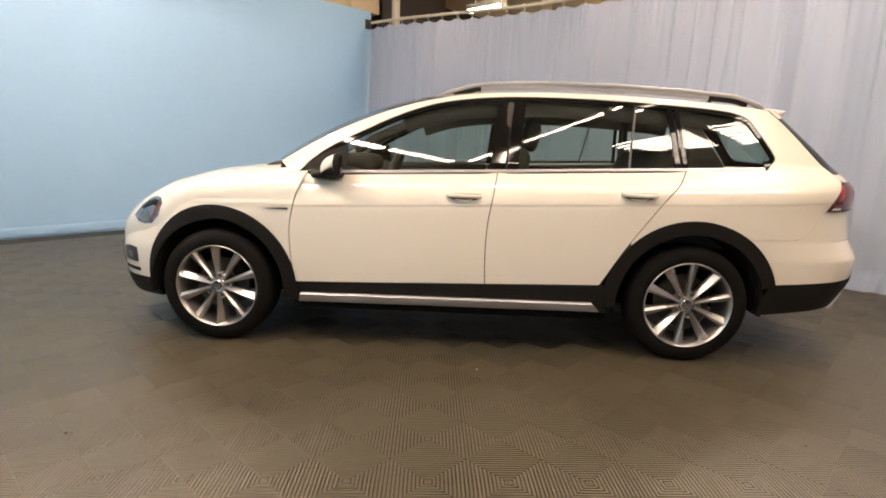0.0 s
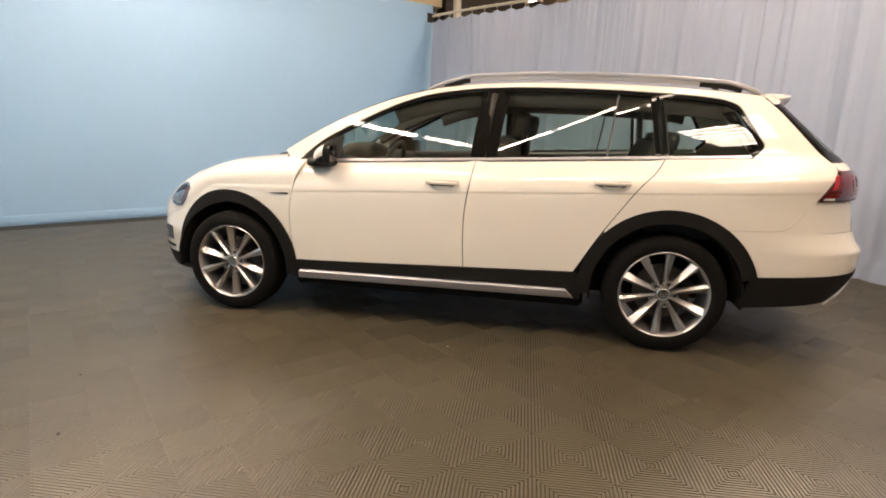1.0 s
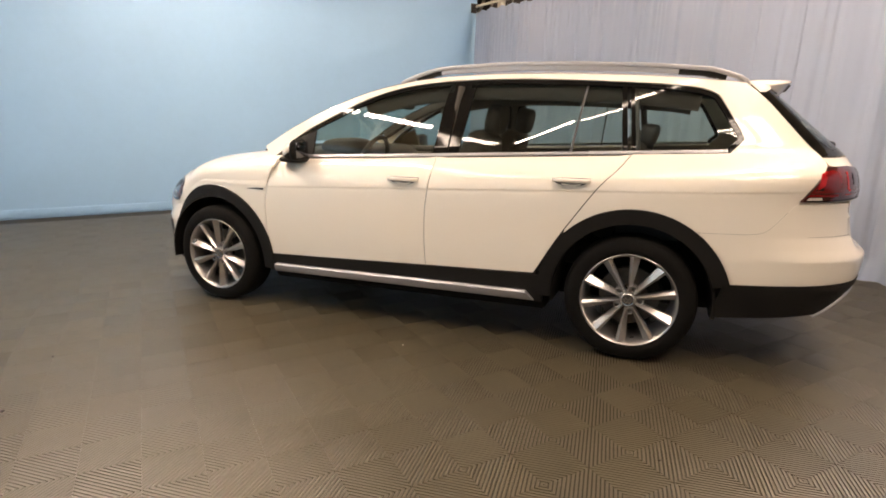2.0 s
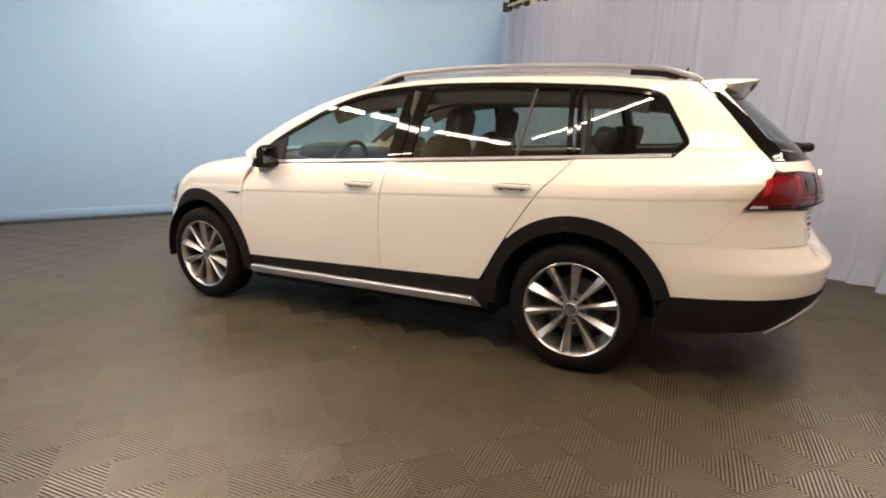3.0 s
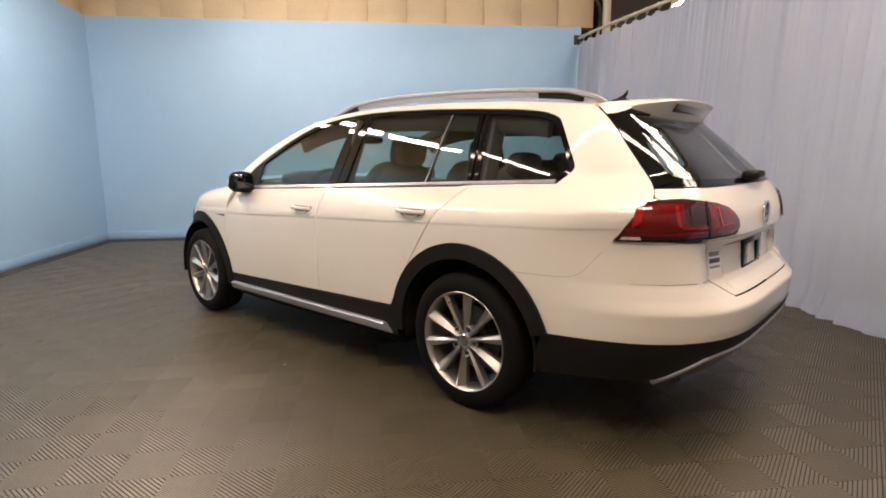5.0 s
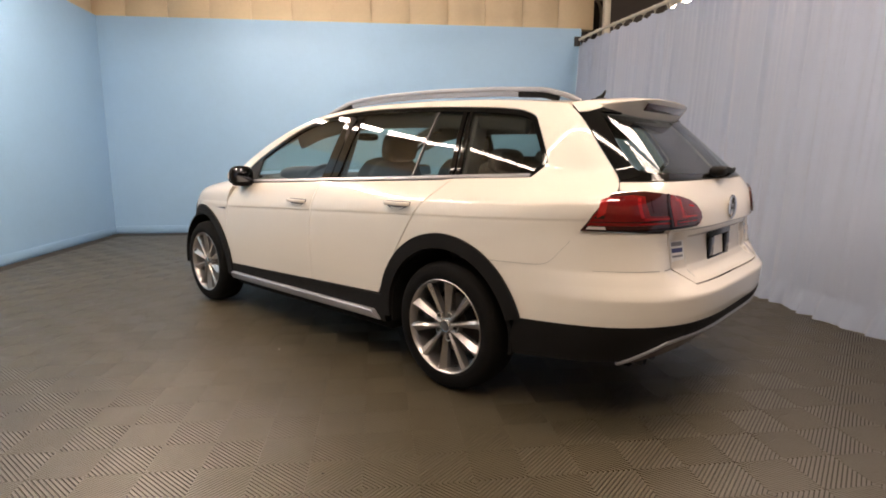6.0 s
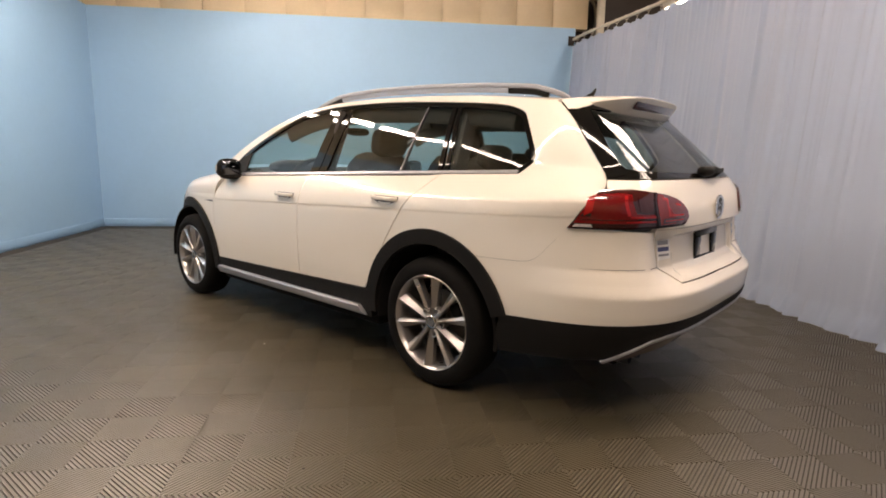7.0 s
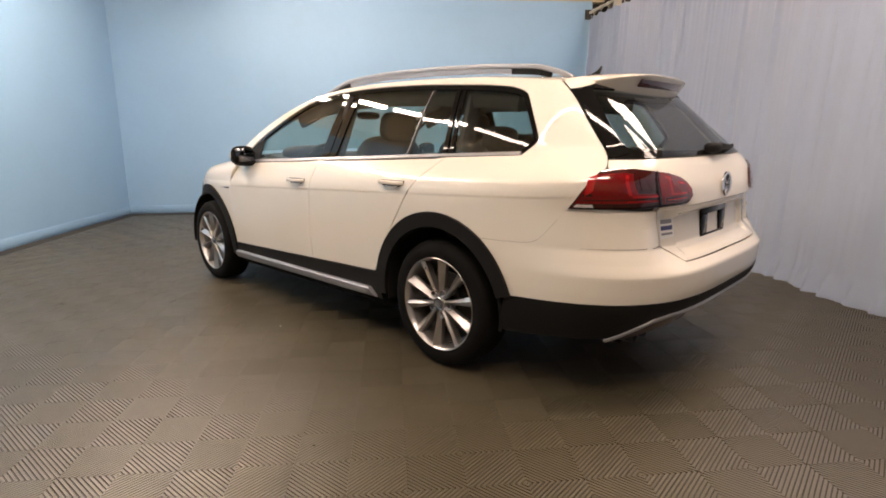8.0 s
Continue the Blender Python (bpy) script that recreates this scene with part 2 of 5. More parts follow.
def skin(name, polygons, surface, material, parent, label="", depth=0.02, lift=0.0, cell=0.05, mirror=False, cells=None, lines=()):
    """A curved sheet: flat outlines in the coordinates of a surface, cut into a fine mesh and laid on that surface, with edges turned in by depth."""
    bm = bmesh.new()
    for outline in polygons:
        vs = [bm.verts.new((a, b, 0)) for a, b in outline]
        bm.faces.new(vs)
    bmesh.ops.remove_doubles(bm, verts=bm.verts, dist=2e-5)
    bm.normal_update()
    bmesh.ops.triangulate(bm, faces=bm.faces[:])
    for at, no in lines:
        bmesh.ops.bisect_plane(bm, geom=bm.verts[:] + bm.edges[:] + bm.faces[:], plane_co=(*at, 0), plane_no=(*no, 0), dist=1e-5)
    su, sv = cells if cells else (cell, cell)
    for axis, size in ((0, su), (1, sv)):
        lo, hi = min(v.co[axis] for v in bm.verts), max(v.co[axis] for v in bm.verts)
        n = max(1, math.ceil((hi - lo) / size))
        for k in range(1, n):
            at, no = [0, 0, 0], [0, 0, 0]
            at[axis], no[axis] = lo + (hi - lo) * k / n, 1
            bmesh.ops.bisect_plane(bm, geom=bm.verts[:] + bm.edges[:] + bm.faces[:], plane_co=at, plane_no=no, dist=1e-5)
    bm.verts.ensure_lookup_table()
    flat = np.array([v.co[:2] for v in bm.verts])
    u, v = flat[:, 0], flat[:, 1]
    e = 1e-3
    p = surface(u, v)
    du, dv = surface(u + e, v) - surface(u - e, v), surface(u, v + e) - surface(u, v - e)
    n = np.cross(dv, du)
    n /= np.maximum(np.linalg.norm(n, axis=1), 1e-12)[:, None]
    p = p + n * lift
    if mirror:
        p, n = p * (1, -1, 1), n * (1, -1, 1)
    for k, vert in enumerate(bm.verts):
        vert.co = p[k]
    bm.normal_update()
    bad = [f for f in bm.faces if f.normal.dot(Vector(n[f.verts[0].index])) < 0]
    bmesh.ops.reverse_faces(bm, faces=bad)
    normals = {v.index: tuple(n[v.index]) for v in bm.verts}
    verts = [tuple(q) for q in p]
    faces = [[q.index for q in f.verts] for f in bm.faces]
    loops = [[normals[i] for i in f] for f in faces]
    if depth:
        inner = {}
        for ed in bm.edges:
            if len(ed.link_faces) == 1:
                f = ed.link_faces[0]
                a, b = (q.index for q in ed.verts)
                order = [q.index for q in f.verts]
                if order[(order.index(a) + 1) % len(order)] != b:
                    a, b = b, a
                quad = []
                for i in (b, a):
                    quad.append(len(verts))
                    verts.append(verts[i])
                for i in (a, b):
                    if i not in inner:
                        inner[i] = tuple(p[i] - n[i] * depth)
                    quad.append(len(verts))
                    verts.append(inner[i])
                fn = (Vector(p[b]) - Vector(p[a])).cross(Vector(n[a])).normalized()
                faces.append(quad)
                loops.append([tuple(fn)] * 4)
    bm.free()
    me = bpy.data.meshes.new(name)
    me.from_pydata(verts, [], faces)
    me.polygons.foreach_set("use_smooth", [True] * len(faces))
    me.normals_split_custom_set([q for l in loops for q in l])
    me.materials.append(material)
    ob = new(name, me)
    ob.parent = parent
    return tagged(ob, label)


# ---- the hall ----
WX, WY, CY, TOP, HIGH = -5.97, -5.0, 2.42, 3.26, 5.2     # blue wall, side wall, curtain, height of the paint, ceiling
FAR_X, FAR_Y = 9.8, 7.0
floor = tagged(part("floor", box(WX, FAR_X, WY, FAR_Y, -0.2, -0.0062), GROOVE), "grey-brown ribbed garage floor tiles over a dark slab", "floor", kind="structure")
wall_west = tagged(part("wall_west", box(WX - 0.2, WX, WY - 0.2, CY + 0.06, -0.2, TOP), BLUE), "smooth light blue painted wall", "wall", kind="structure")
wall_south = tagged(part("wall_south", box(WX, FAR_X, WY - 0.2, WY, -0.2, TOP), BLUE), "smooth light blue painted wall", "wall", kind="structure")


def panels(name, start, end, z0, z1, thick, width, label):
    """An upper wall of upright metal panels with narrow open joints."""
    a, b = Vector((*start, 0)), Vector((*end, 0))
    d = (b - a).normalized()
    turn = Matrix.Translation(a) @ Matrix.Rotation(math.atan2(d.y, d.x), 4, "Z")
    length = (b - a).length
    bm = box(0, length, 0.03, thick, z0, z1)
    n = max(1, round(length / width))
    for k in range(n):
        box(length * k / n + 0.006, length * (k + 1) / n - 0.006, 0.0, 0.03, z0, z1, 0.004, 1, bm)
    bm.transform(turn)
    return tagged(part(name, bm, CREAM), label, "wall", kind="structure")


panels("wall_west_upper", (WX - 0.04, WY - 0.2), (WX - 0.04, 2.70), TOP, HIGH, 0.16, 0.62, "cream metal wall panels above the blue wall")
panels("wall_south_upper", (FAR_X, WY - 0.04), (WX, WY - 0.04), TOP, HIGH, 0.16, 0.62, "cream metal wall panels above the blue wall")
panels("wall_east", (FAR_X, FAR_Y), (FAR_X, WY - 0.2), -0.2, HIGH, 0.16, 1.2, "cream metal panels closing the hall")
panels("wall_north", (WX - 3.0, FAR_Y), (FAR_X, FAR_Y), -0.2, HIGH, 0.16, 1.2, "cream metal panels behind the curtain")
panels("wall_recess", (WX - 3.0, CY + 0.06), (WX - 3.0, FAR_Y), -0.2, HIGH, 0.16, 1.2, "cream metal panels at the back of a recess")
ceiling = tagged(part("ceiling", box(WX - 3.2, FAR_X + 0.2, WY - 0.2, FAR_Y + 0.2, HIGH, HIGH + 0.1), CEILING), "off-white hall ceiling", "ceiling", kind="structure")


def skirting(name, x0, x1, y0, y1):
    bm = box(x0, x1, y0, y1, 0.012, 0.115, 0.006, 2)
    return tagged(part(name, bm, BLUE), "blue painted skirting board", "baseboard", kind="structure")


skirting("baseboard", WX + 0.002, WX + 0.017, WY + 0.02, CY)
skirting("baseboard", WX + 0.02, FAR_X, WY + 0.002, WY + 0.017)

# post and ducts behind the curtain's end
post = thing("steel_post", "cream painted square steel post beside the blue wall", "post", (WX + 0.28, 2.78, 0))
part("shaft", box(-0.05, 0.05, -0.05, 0.05, -0.012, HIGH, 0.006, 1), STEELWORK, post)
part("base_plate", box(-0.11, 0.11, -0.11, 0.11, -0.012, 0.004, 0.003, 1), STEELWORK, post)
duct = thing("air_duct", "dark round air duct under the ceiling behind the curtain", "duct", (WX - 1.2, 4.0, 3.6))
part("pipe", lathe([(0.0, -1.4), (0.42, -1.4), (0.42, 3.0), (0.0, 3.0)], 40, "Y"), DUCT, duct)
for k in range(3):
    part("band", lathe([(0.42, -0.9 + k * 1.2), (0.435, -0.9 + k * 1.2), (0.435, -0.85 + k * 1.2), (0.42, -0.85 + k * 1.2)], 40, "Y"), STEELWORK, duct)
# dark sheet and rail, added to give the darkness of the opening there
screen = thing("dark_opening_sheet", "dark brown sheet standing in for the dark opening behind the curtain", "partition", (WX - 0.3, 2.95, 0))
part("sheet", box(-0.03, 0.03, 0.0, 1.6, 2.2, 4.4, 0.01, 1), DUCT, screen)
part("top_rail", box(-0.05, 0.05, 0.0, 1.6, 4.4, 4.5, 0.01, 1), STEELWORK, screen)

# ---- curtain on its rod ----
ROD = curve([(-6.0, 3.075), (-5.2, 3.05), (-3.0, 2.905), (-1.5, 2.86), (9.0, 2.86)], 0.3, 0.02)


def curtain_sheet(x0, x1, seed):
    rng = np.random.default_rng(seed)
    nx, nz = int((x1 - x0) / 0.014), 60
    xs = np.linspace(x0, x1, nx)
    def waves(short, long):
        marks = np.r_[0, rng.uniform(short, long, 400).cumsum()]
        return np.interp(xs - x0, marks, np.arange(401)) * 2 * np.pi, np.interp(xs - x0, marks, rng.uniform(0.15, 1.2, 401))

    broad, a_broad = waves(0.45, 0.95)
    fold, a_fold = waves(0.13, 0.34)
    pleat, a_pleat = waves(0.05, 0.12)
    slow = np.interp(xs - x0, np.linspace(0, x1 - x0, 40), rng.uniform(-1, 1, 40))
    crease = np.zeros(nx)
    for c in np.cumsum(rng.uniform(0.16, 0.62, 60)):
        crease += rng.uniform(0.25, 1.0) * np.exp(-((xs - x0 - c) / rng.uniform(0.014, 0.030)) ** 2)
    verts, faces = [], []
    for j in range(nz + 1):
        t = (j / nz) ** 1.25
        sway = slow * (1 - t) * 1.6
        hang = 0.038 * a_broad * np.sin(broad + sway) + 0.024 * a_fold ** 2 * np.sin(fold + 1.7 * sway) * (0.6 + 0.4 * np.cos(5 * t + 3 * slow))
        hang = hang * (1 - 0.45 * t)
        near_top = np.clip((t - 0.80) / 0.20, 0, 1)
        hang += (0.0035 + near_top * 0.011) * np.sin(pleat + 0.6 * sway) * a_pleat
        hang -= 0.030 * crease * (0.35 + 0.65 * t)
        hem = np.clip((0.055 - t) / 0.055, 0, 1)
        top = ROD(xs) - 0.072 - 0.030 * np.sin((xs + 5.72) / 0.29 * np.pi) ** 2
        z = 0.004 + t * (top - 0.004) + hem * (1 - hem) * 0.02 * np.sin(pleat * 1.3)
        lean = -0.17 * (1 - t) ** 1.2
        y = CY + lean + hang - hem ** 0.7 * (0.045 + 0.030 * a_fold * np.sin(fold * 1.2 + slow) + 0.012 * a_pleat * np.sin(pleat * 0.6))
        x = xs + 0.012 * np.cos(fold) * a_fold
        verts += list(zip(x, y, z))
    for j in range(nz):
        for i in range(nx - 1):
            a = j * nx + i
            faces.append((a, a + 1, a + nx + 1, a + nx))
    me = bpy.data.meshes.new("cloth")
    me.from_pydata(verts, [], faces)
    me.polygons.foreach_set("use_smooth", [True] * len(faces))
    me.materials.append(CLOTH)
    return me


drape = thing("curtain", "pale grey-lilac floor-length curtain hung in folds from a rod", "curtain", (0, 0, 0))
for x0, x1, seed in ((-5.90, 9.5, 3),):
    sheet = new("cloth", curtain_sheet(x0, x1, seed))
    sheet.parent = drape
rod = thing("curtain_rod", "pale metal curtain rod with a wall bracket", "curtain rod", (0, 0, 0))
part("tube", sweep([(x, CY, float(ROD(x))) for x in np.arange(-5.96, 9.6, 0.3)], oval(0.021, 0.021, 12)), STEELWORK, rod)
bm = box(-5.97, -5.955, CY - 0.06, CY + 0.045, 2.98, 3.13, 0.004, 1)
part("bracket", box(-5.957, -5.88, CY - 0.035, CY + 0.035, 3.035, 3.11, 0.008, 2, bm), DUCT, rod)
part("knob", pillow(-5.84, CY - 0.05, 2.995, 0.045, 0.02, 0.02, 2.2), DUCT, rod)
for k in range(26):
    x = -5.72 + k * 0.29
    ring = thing("curtain_ring", "small pale metal curtain ring on the rod", "curtain ring", (x, CY, float(ROD(x))), group="rings on the curtain rod")
    part("loop", sweep([(0, 0.03 * math.cos(a), 0.03 * math.sin(a) - 0.006) for a in np.linspace(0, 2 * math.pi, 17)], oval(0.0045, 0.0045, 6), cap=False, up=(1, 0, 0)), STEELWORK, ring)
    part("hook", sweep([(0, 0, -0.033), (0, 0.006, -0.05), (0, 0, -0.075)], oval(0.004, 0.004, 6), up=(1, 0, 0)), STEELWORK, ring)


# ---- fluorescent strip lights ----
def strip_light(x, y, z, turn, length, label, tubes=2, glass=None):
    ob = thing("strip_light", label, "ceiling light", (x, y, z), turn, "fluorescent strips under the ceiling")
    body = box(-length / 2, length / 2, -0.07, 0.07, 0.02, 0.10, 0.01, 1)
    part("housing", body, STEELWORK, ob)
    for d in ((-0.036, 0.036) if tubes == 2 else (0,)):
        part("tube", sweep([(-length / 2 + 0.03, d, 0), (length / 2 - 0.03, d, 0)], oval(0.019, 0.019, 10)), glass or TUBE, ob, "glowing warm white fluorescent tube")
    for s in (-1, 1):
        part("end_cap", box(s * length / 2 - 0.02, s * length / 2 + 0.02, -0.065, 0.065, -0.025, 0.03, 0.006, 1), STEELWORK, ob)
    for s in (-0.6, 0.6):
        part("hanger", box(s * length / 2 - 0.01, s * length / 2 + 0.01, -0.01, 0.01, 0.1, HIGH - z), STEELWORK, ob)
    return ob


BATTEN = "bare-tube fluorescent batten hung over the car"
for x in (-4.10, -2.92, -1.74, -0.56, 0.62):
    strip_light(x, -3.62, 3.4, 0, 1.12, BATTEN, 2, WORN_TUBE if x > 0 or x < -4 else OLD_TUBE)
for y in (-2.60, -1.42, -0.24, 0.94):
    strip_light(-4.10, y, 3.4, 90, 1.12, BATTEN, 1, TUBE if y < -1 else WORN_TUBE)
for y in (-2.92, -1.76, -0.60, 0.56):
    strip_light(1.33, y, 3.4, 90, 1.12, BATTEN, 2 if y > 0 else 1, WEAK_TUBE if -2 < y < 0 else OLD_TUBE)
strip_light(-4.15, 3.25, 3.20, 0, 0.7, "short fluorescent batten hung low behind the curtain", 2, WORN_TUBE)


def louvre_light(x, y, z, glass):
    """A wide fixture with a row of parallel tubes."""
    ob = thing("louvre_light", "wide ceiling fixture with seven parallel glowing tubes", "ceiling light", (x, y, z), 90, "wide ceiling fixtures")
    part("tray", box(-0.62, 0.62, -0.55, 0.55, 0.03, 0.10, 0.01, 1), TRAY, ob)
    for k in range(7):
        part("tube", sweep([(-0.58, -0.48 + k * 0.16, 0), (0.58, -0.48 + k * 0.16, 0)], oval(0.033, 0.02, 10)), glass, ob, "glowing warm white fluorescent tube")
    for s in (-0.3, 0.3):
        part("hanger", box(s - 0.01, s + 0.01, -0.01, 0.01, 0.1, HIGH - z), STEELWORK, ob)


louvre_light(4.15, -1.85, 4.9, WIDE_TUBE)
louvre_light(4.15, -0.25, 4.9, WIDE_TUBE)
louvre_light(-1.0, 3.2, 4.4, WORN_TUBE)
louvre_light(0.5, 3.2, 4.4, WORN_TUBE)


# ---- ribbed floor tiles ----
def tile_mesh():
    """A 40 cm tile of four squares, each with straight ribs that run slantwise and meet in diamonds."""
    s, ribs, w, h = 0.1994, 10, 0.0100, 0.006
    verts, faces = [], []

    def rib(pts, turn, ox, oy):
        base = len(verts)
        n = len(pts)
        for a, b in pts:
            if turn:
                a = s - a
            verts.append((ox + a, oy + b, 0.0))
        for a, b in pts:
            if turn:
                a = s - a
            verts.append((ox + a, oy + b, -h))
        ring = list(range(n))
        if turn:
            ring.reverse()
        faces.append(tuple(base + i for i in ring))
        for i in range(n):
            a, b = ring[i], ring[(i + 1) % n]
            faces.append((base + b, base + a, base + a + n, base + b + n))

    step = s / ribs
    for qx in (0, 1):
        for qy in (0, 1):
            for k in range(2 * ribs):
                c0, c1 = k * step + 0.0018, k * step + 0.0018 + w * 1.3
                lo, hi = [(min(c, s), max(0.0, c - s)) for c in (c0, c1)]
                pts = [(max(0.0, c0 - s), min(c0, s)), (min(c0, s), max(0.0, c0 - s))]
                if c0 < s < c1:
                    pts.append((s, 0.0))
                pts += [(min(c1, s), max(0.0, c1 - s)), (max(0.0, c1 - s), min(c1, s))]
                if c0 < s < c1:
                    pts.append((0.0, s))
                if c1 < 2 * s:
                    rib(pts, (qx + qy) % 2, qx * 0.2 + 0.0003, qy * 0.2 + 0.0003)
    me = bpy.data.meshes.new("tile")
    me.from_pydata(verts, [], faces)
    me.materials.append(TILE)
    return me


def floor_speck(x, y, size, mat, label):
    ob = thing("floor_speck", label, "litter", (x, y, 0), 40 * x)
    bm = pillow(0, 0, size * 0.25, size, size * 0.7, size * 0.25, 2.4)
    for v in bm.verts:
        v.co.x += 0.3 * v.co.y
    part("scrap", bm, mat, ob)


floor_speck(-0.113, -1.534, 0.006, STICKER, "tiny white scrap of paper on the floor tiles")
for x, y, size in ((-0.244, -3.314, 0.011), (-0.81, -3.204, 0.009), (1.287, -1.145, 0.006)):
    floor_speck(x, y, size, DUCT, "small dark crumb of dirt on the floor tiles")


def lay_tiles():
    base = tile_mesh()
    xs, ys = range(-15, 30), range(-13, 7)
    cells = [(i, j) for i in xs for j in ys if WX - 0.01 < i * 0.4 and WY - 0.01 < j * 0.4 and j * 0.4 + 0.4 < CY + 0.45]
    cells.sort(key=lambda c: (c[0] * 0.4 - 1.4) ** 2 + 1.2 * (c[1] * 0.4 + 1.3) ** 2)
    near, rest = cells[:300], cells[300:]
    for i, j in near:
        ob = new("tile", base)
        ob.location = (i * 0.4, j * 0.4, 0)
        ob.parent = floor
    co = np.array([v.co[:] for v in base.vertices])
    polys = [tuple(p.vertices) for p in base.polygons]
    verts, faces = [], []
    for i, j in rest:
        o = len(verts)
        verts += list(map(tuple, co + (i * 0.4, j * 0.4, 0)))
        faces += [tuple(q + o for q in p) for p in polys]
    me = bpy.data.meshes.new("far_tiles")
    me.from_pydata(verts, [], faces)
    me.materials.append(TILE)
    far = new("far_tiles", me)
    far.parent = floor
    far["kind"] = "stuff"


# ---- the car: its shape as surfaces, x forward from the rear axle, y to its left ----
HALF_PTS = [(0.10, .83), (.25, .868), (.35, .882), (.5, .892), (.7, .8985), (.80, .9015), (.850, .9022), (.875, .8985), (.905, .8890), (.93, .8800), (.96, .8680), (.99, .8510), (1.012, .832), (1.04, .806), (1.20, .735), (1.334, .664), (1.42, .610), (1.55, .50)]
HALF_LOW, HALF_HIGH = curve(HALF_PTS, 0.016), curve(HALF_PTS, 0.05)


def HALF(z):
    """Half the body's width by height: crisp along the flank, softer at the windows and pillars."""
    w = np.clip((np.asarray(z, float) - 1.10) / 0.10, 0, 1)
    w = w * w * (3 - 2 * w)
    return HALF_LOW(z) * (1 - w) + HALF_HIGH(z) * w


REAR_PTS = [(.1, .90), (.3, .97), (.44, 1.062), (.5, 1.078), (.583, 1.086), (.597, 1.080), (.630, 1.060), (.686, 1.036), (.80, 1.024), (.850, 1.016), (.92, 1.009), (1.0, .968), (1.06, .93), (1.36, .61), (1.5, .46)]
REAR_LOW, REAR_HIGH = curve(REAR_PTS, 0.004), curve(REAR_PTS, 0.022)


def REAR(z):
    """How far the rear end reaches behind the axle: crisp at the bumper, soft above."""
    w = np.clip((np.asarray(z, float) - 0.74) / 0.05, 0, 1)
    return REAR_LOW(z) * (1 - w) + REAR_HIGH(z) * w


SQUARE = curve([(.3, 4.2), (.45, 4.0), (.61, 4.0), (.70, 3.9), (.85, 3.6), (.95, 4.2), (1.06, 5.4)], 0.06)
LEDGE = curve([(.30, .6), (.44, .95), (.575, 1.0), (.600, .80), (.684, 0.0), (.75, 0.0)], 0.006)      # the rear bumper stands proud of the body
FRONT = curve([(.1, 3.40), (.2, 3.47), (.3, 3.51), (.45, 3.525), (.52, 3.512), (.6, 3.460), (.75, 3.375), (.9, 3.23)], 0.02)
EDGE = curve([(2.40, .965), (2.28, 1.04), (2.12, 1.140), (1.918, 1.245), (1.72, 1.325), (1.587, 1.370), (1.457, 1.403), (1.33, 1.426), (1.1, 1.449), (.8, 1.457), (.4, 1.450), (0, 1.43), (-.3, 1.402), (-.47, 1.385), (-.7, 1.35)], 0.04)
CREST = curve([(3.52, .53), (3.47, .60), (3.40, .685), (3.3, .775), (3.2, .838), (3.1, .886), (3.0, .926), (2.735, .982), (2.45, 1.015), (2.1, 1.05)], 0.03)
FOOT = curve([(3.55, .46), (3.45, .50), (3.3, .56), (3.1, .62), (2.97, .665), (2.86, .775), (2.75, .82), (2.4, .83), (2.0, .84)], 0.03)
CABIN = curve([(2.4, .955), (1.9, .985), (1.35, 1.0), (1.0, .993), (.0, .920), (-.45, .900), (-.8, .868), (-1.2, .868)], 0.12)      # the cabin draws in towards the rear
X0, XF, NF, LIP = 0.2, 2.0, 2.9, 0.014


def belt(x):
    return 1.058 - 0.033 * np.clip(x, -0.8, 2.3)


def half_width(x, z):
    s = np.clip((z - 0.45) / 0.35, 0, 1)
    level = z - (belt(x) - 1.03) * s * s * (3 - 2 * s)
    s = np.clip((level - 0.90) / 0.14, 0, 1)
    below = np.clip((0.847 - level) / 0.007, 0, 1) * np.exp(-np.maximum(0.847 - level, 0) / 0.035)
    crease = 0.0032 * np.interp(x, (-0.9, -0.55, -0.1, 0.25, 2.0, 2.3), (0.7, 0.7, 0.55, 1, 1, 0.4)) * below
    return (HALF(level) - crease) * (1 + (CABIN(x) - 1) * s * s * (3 - 2 * s))


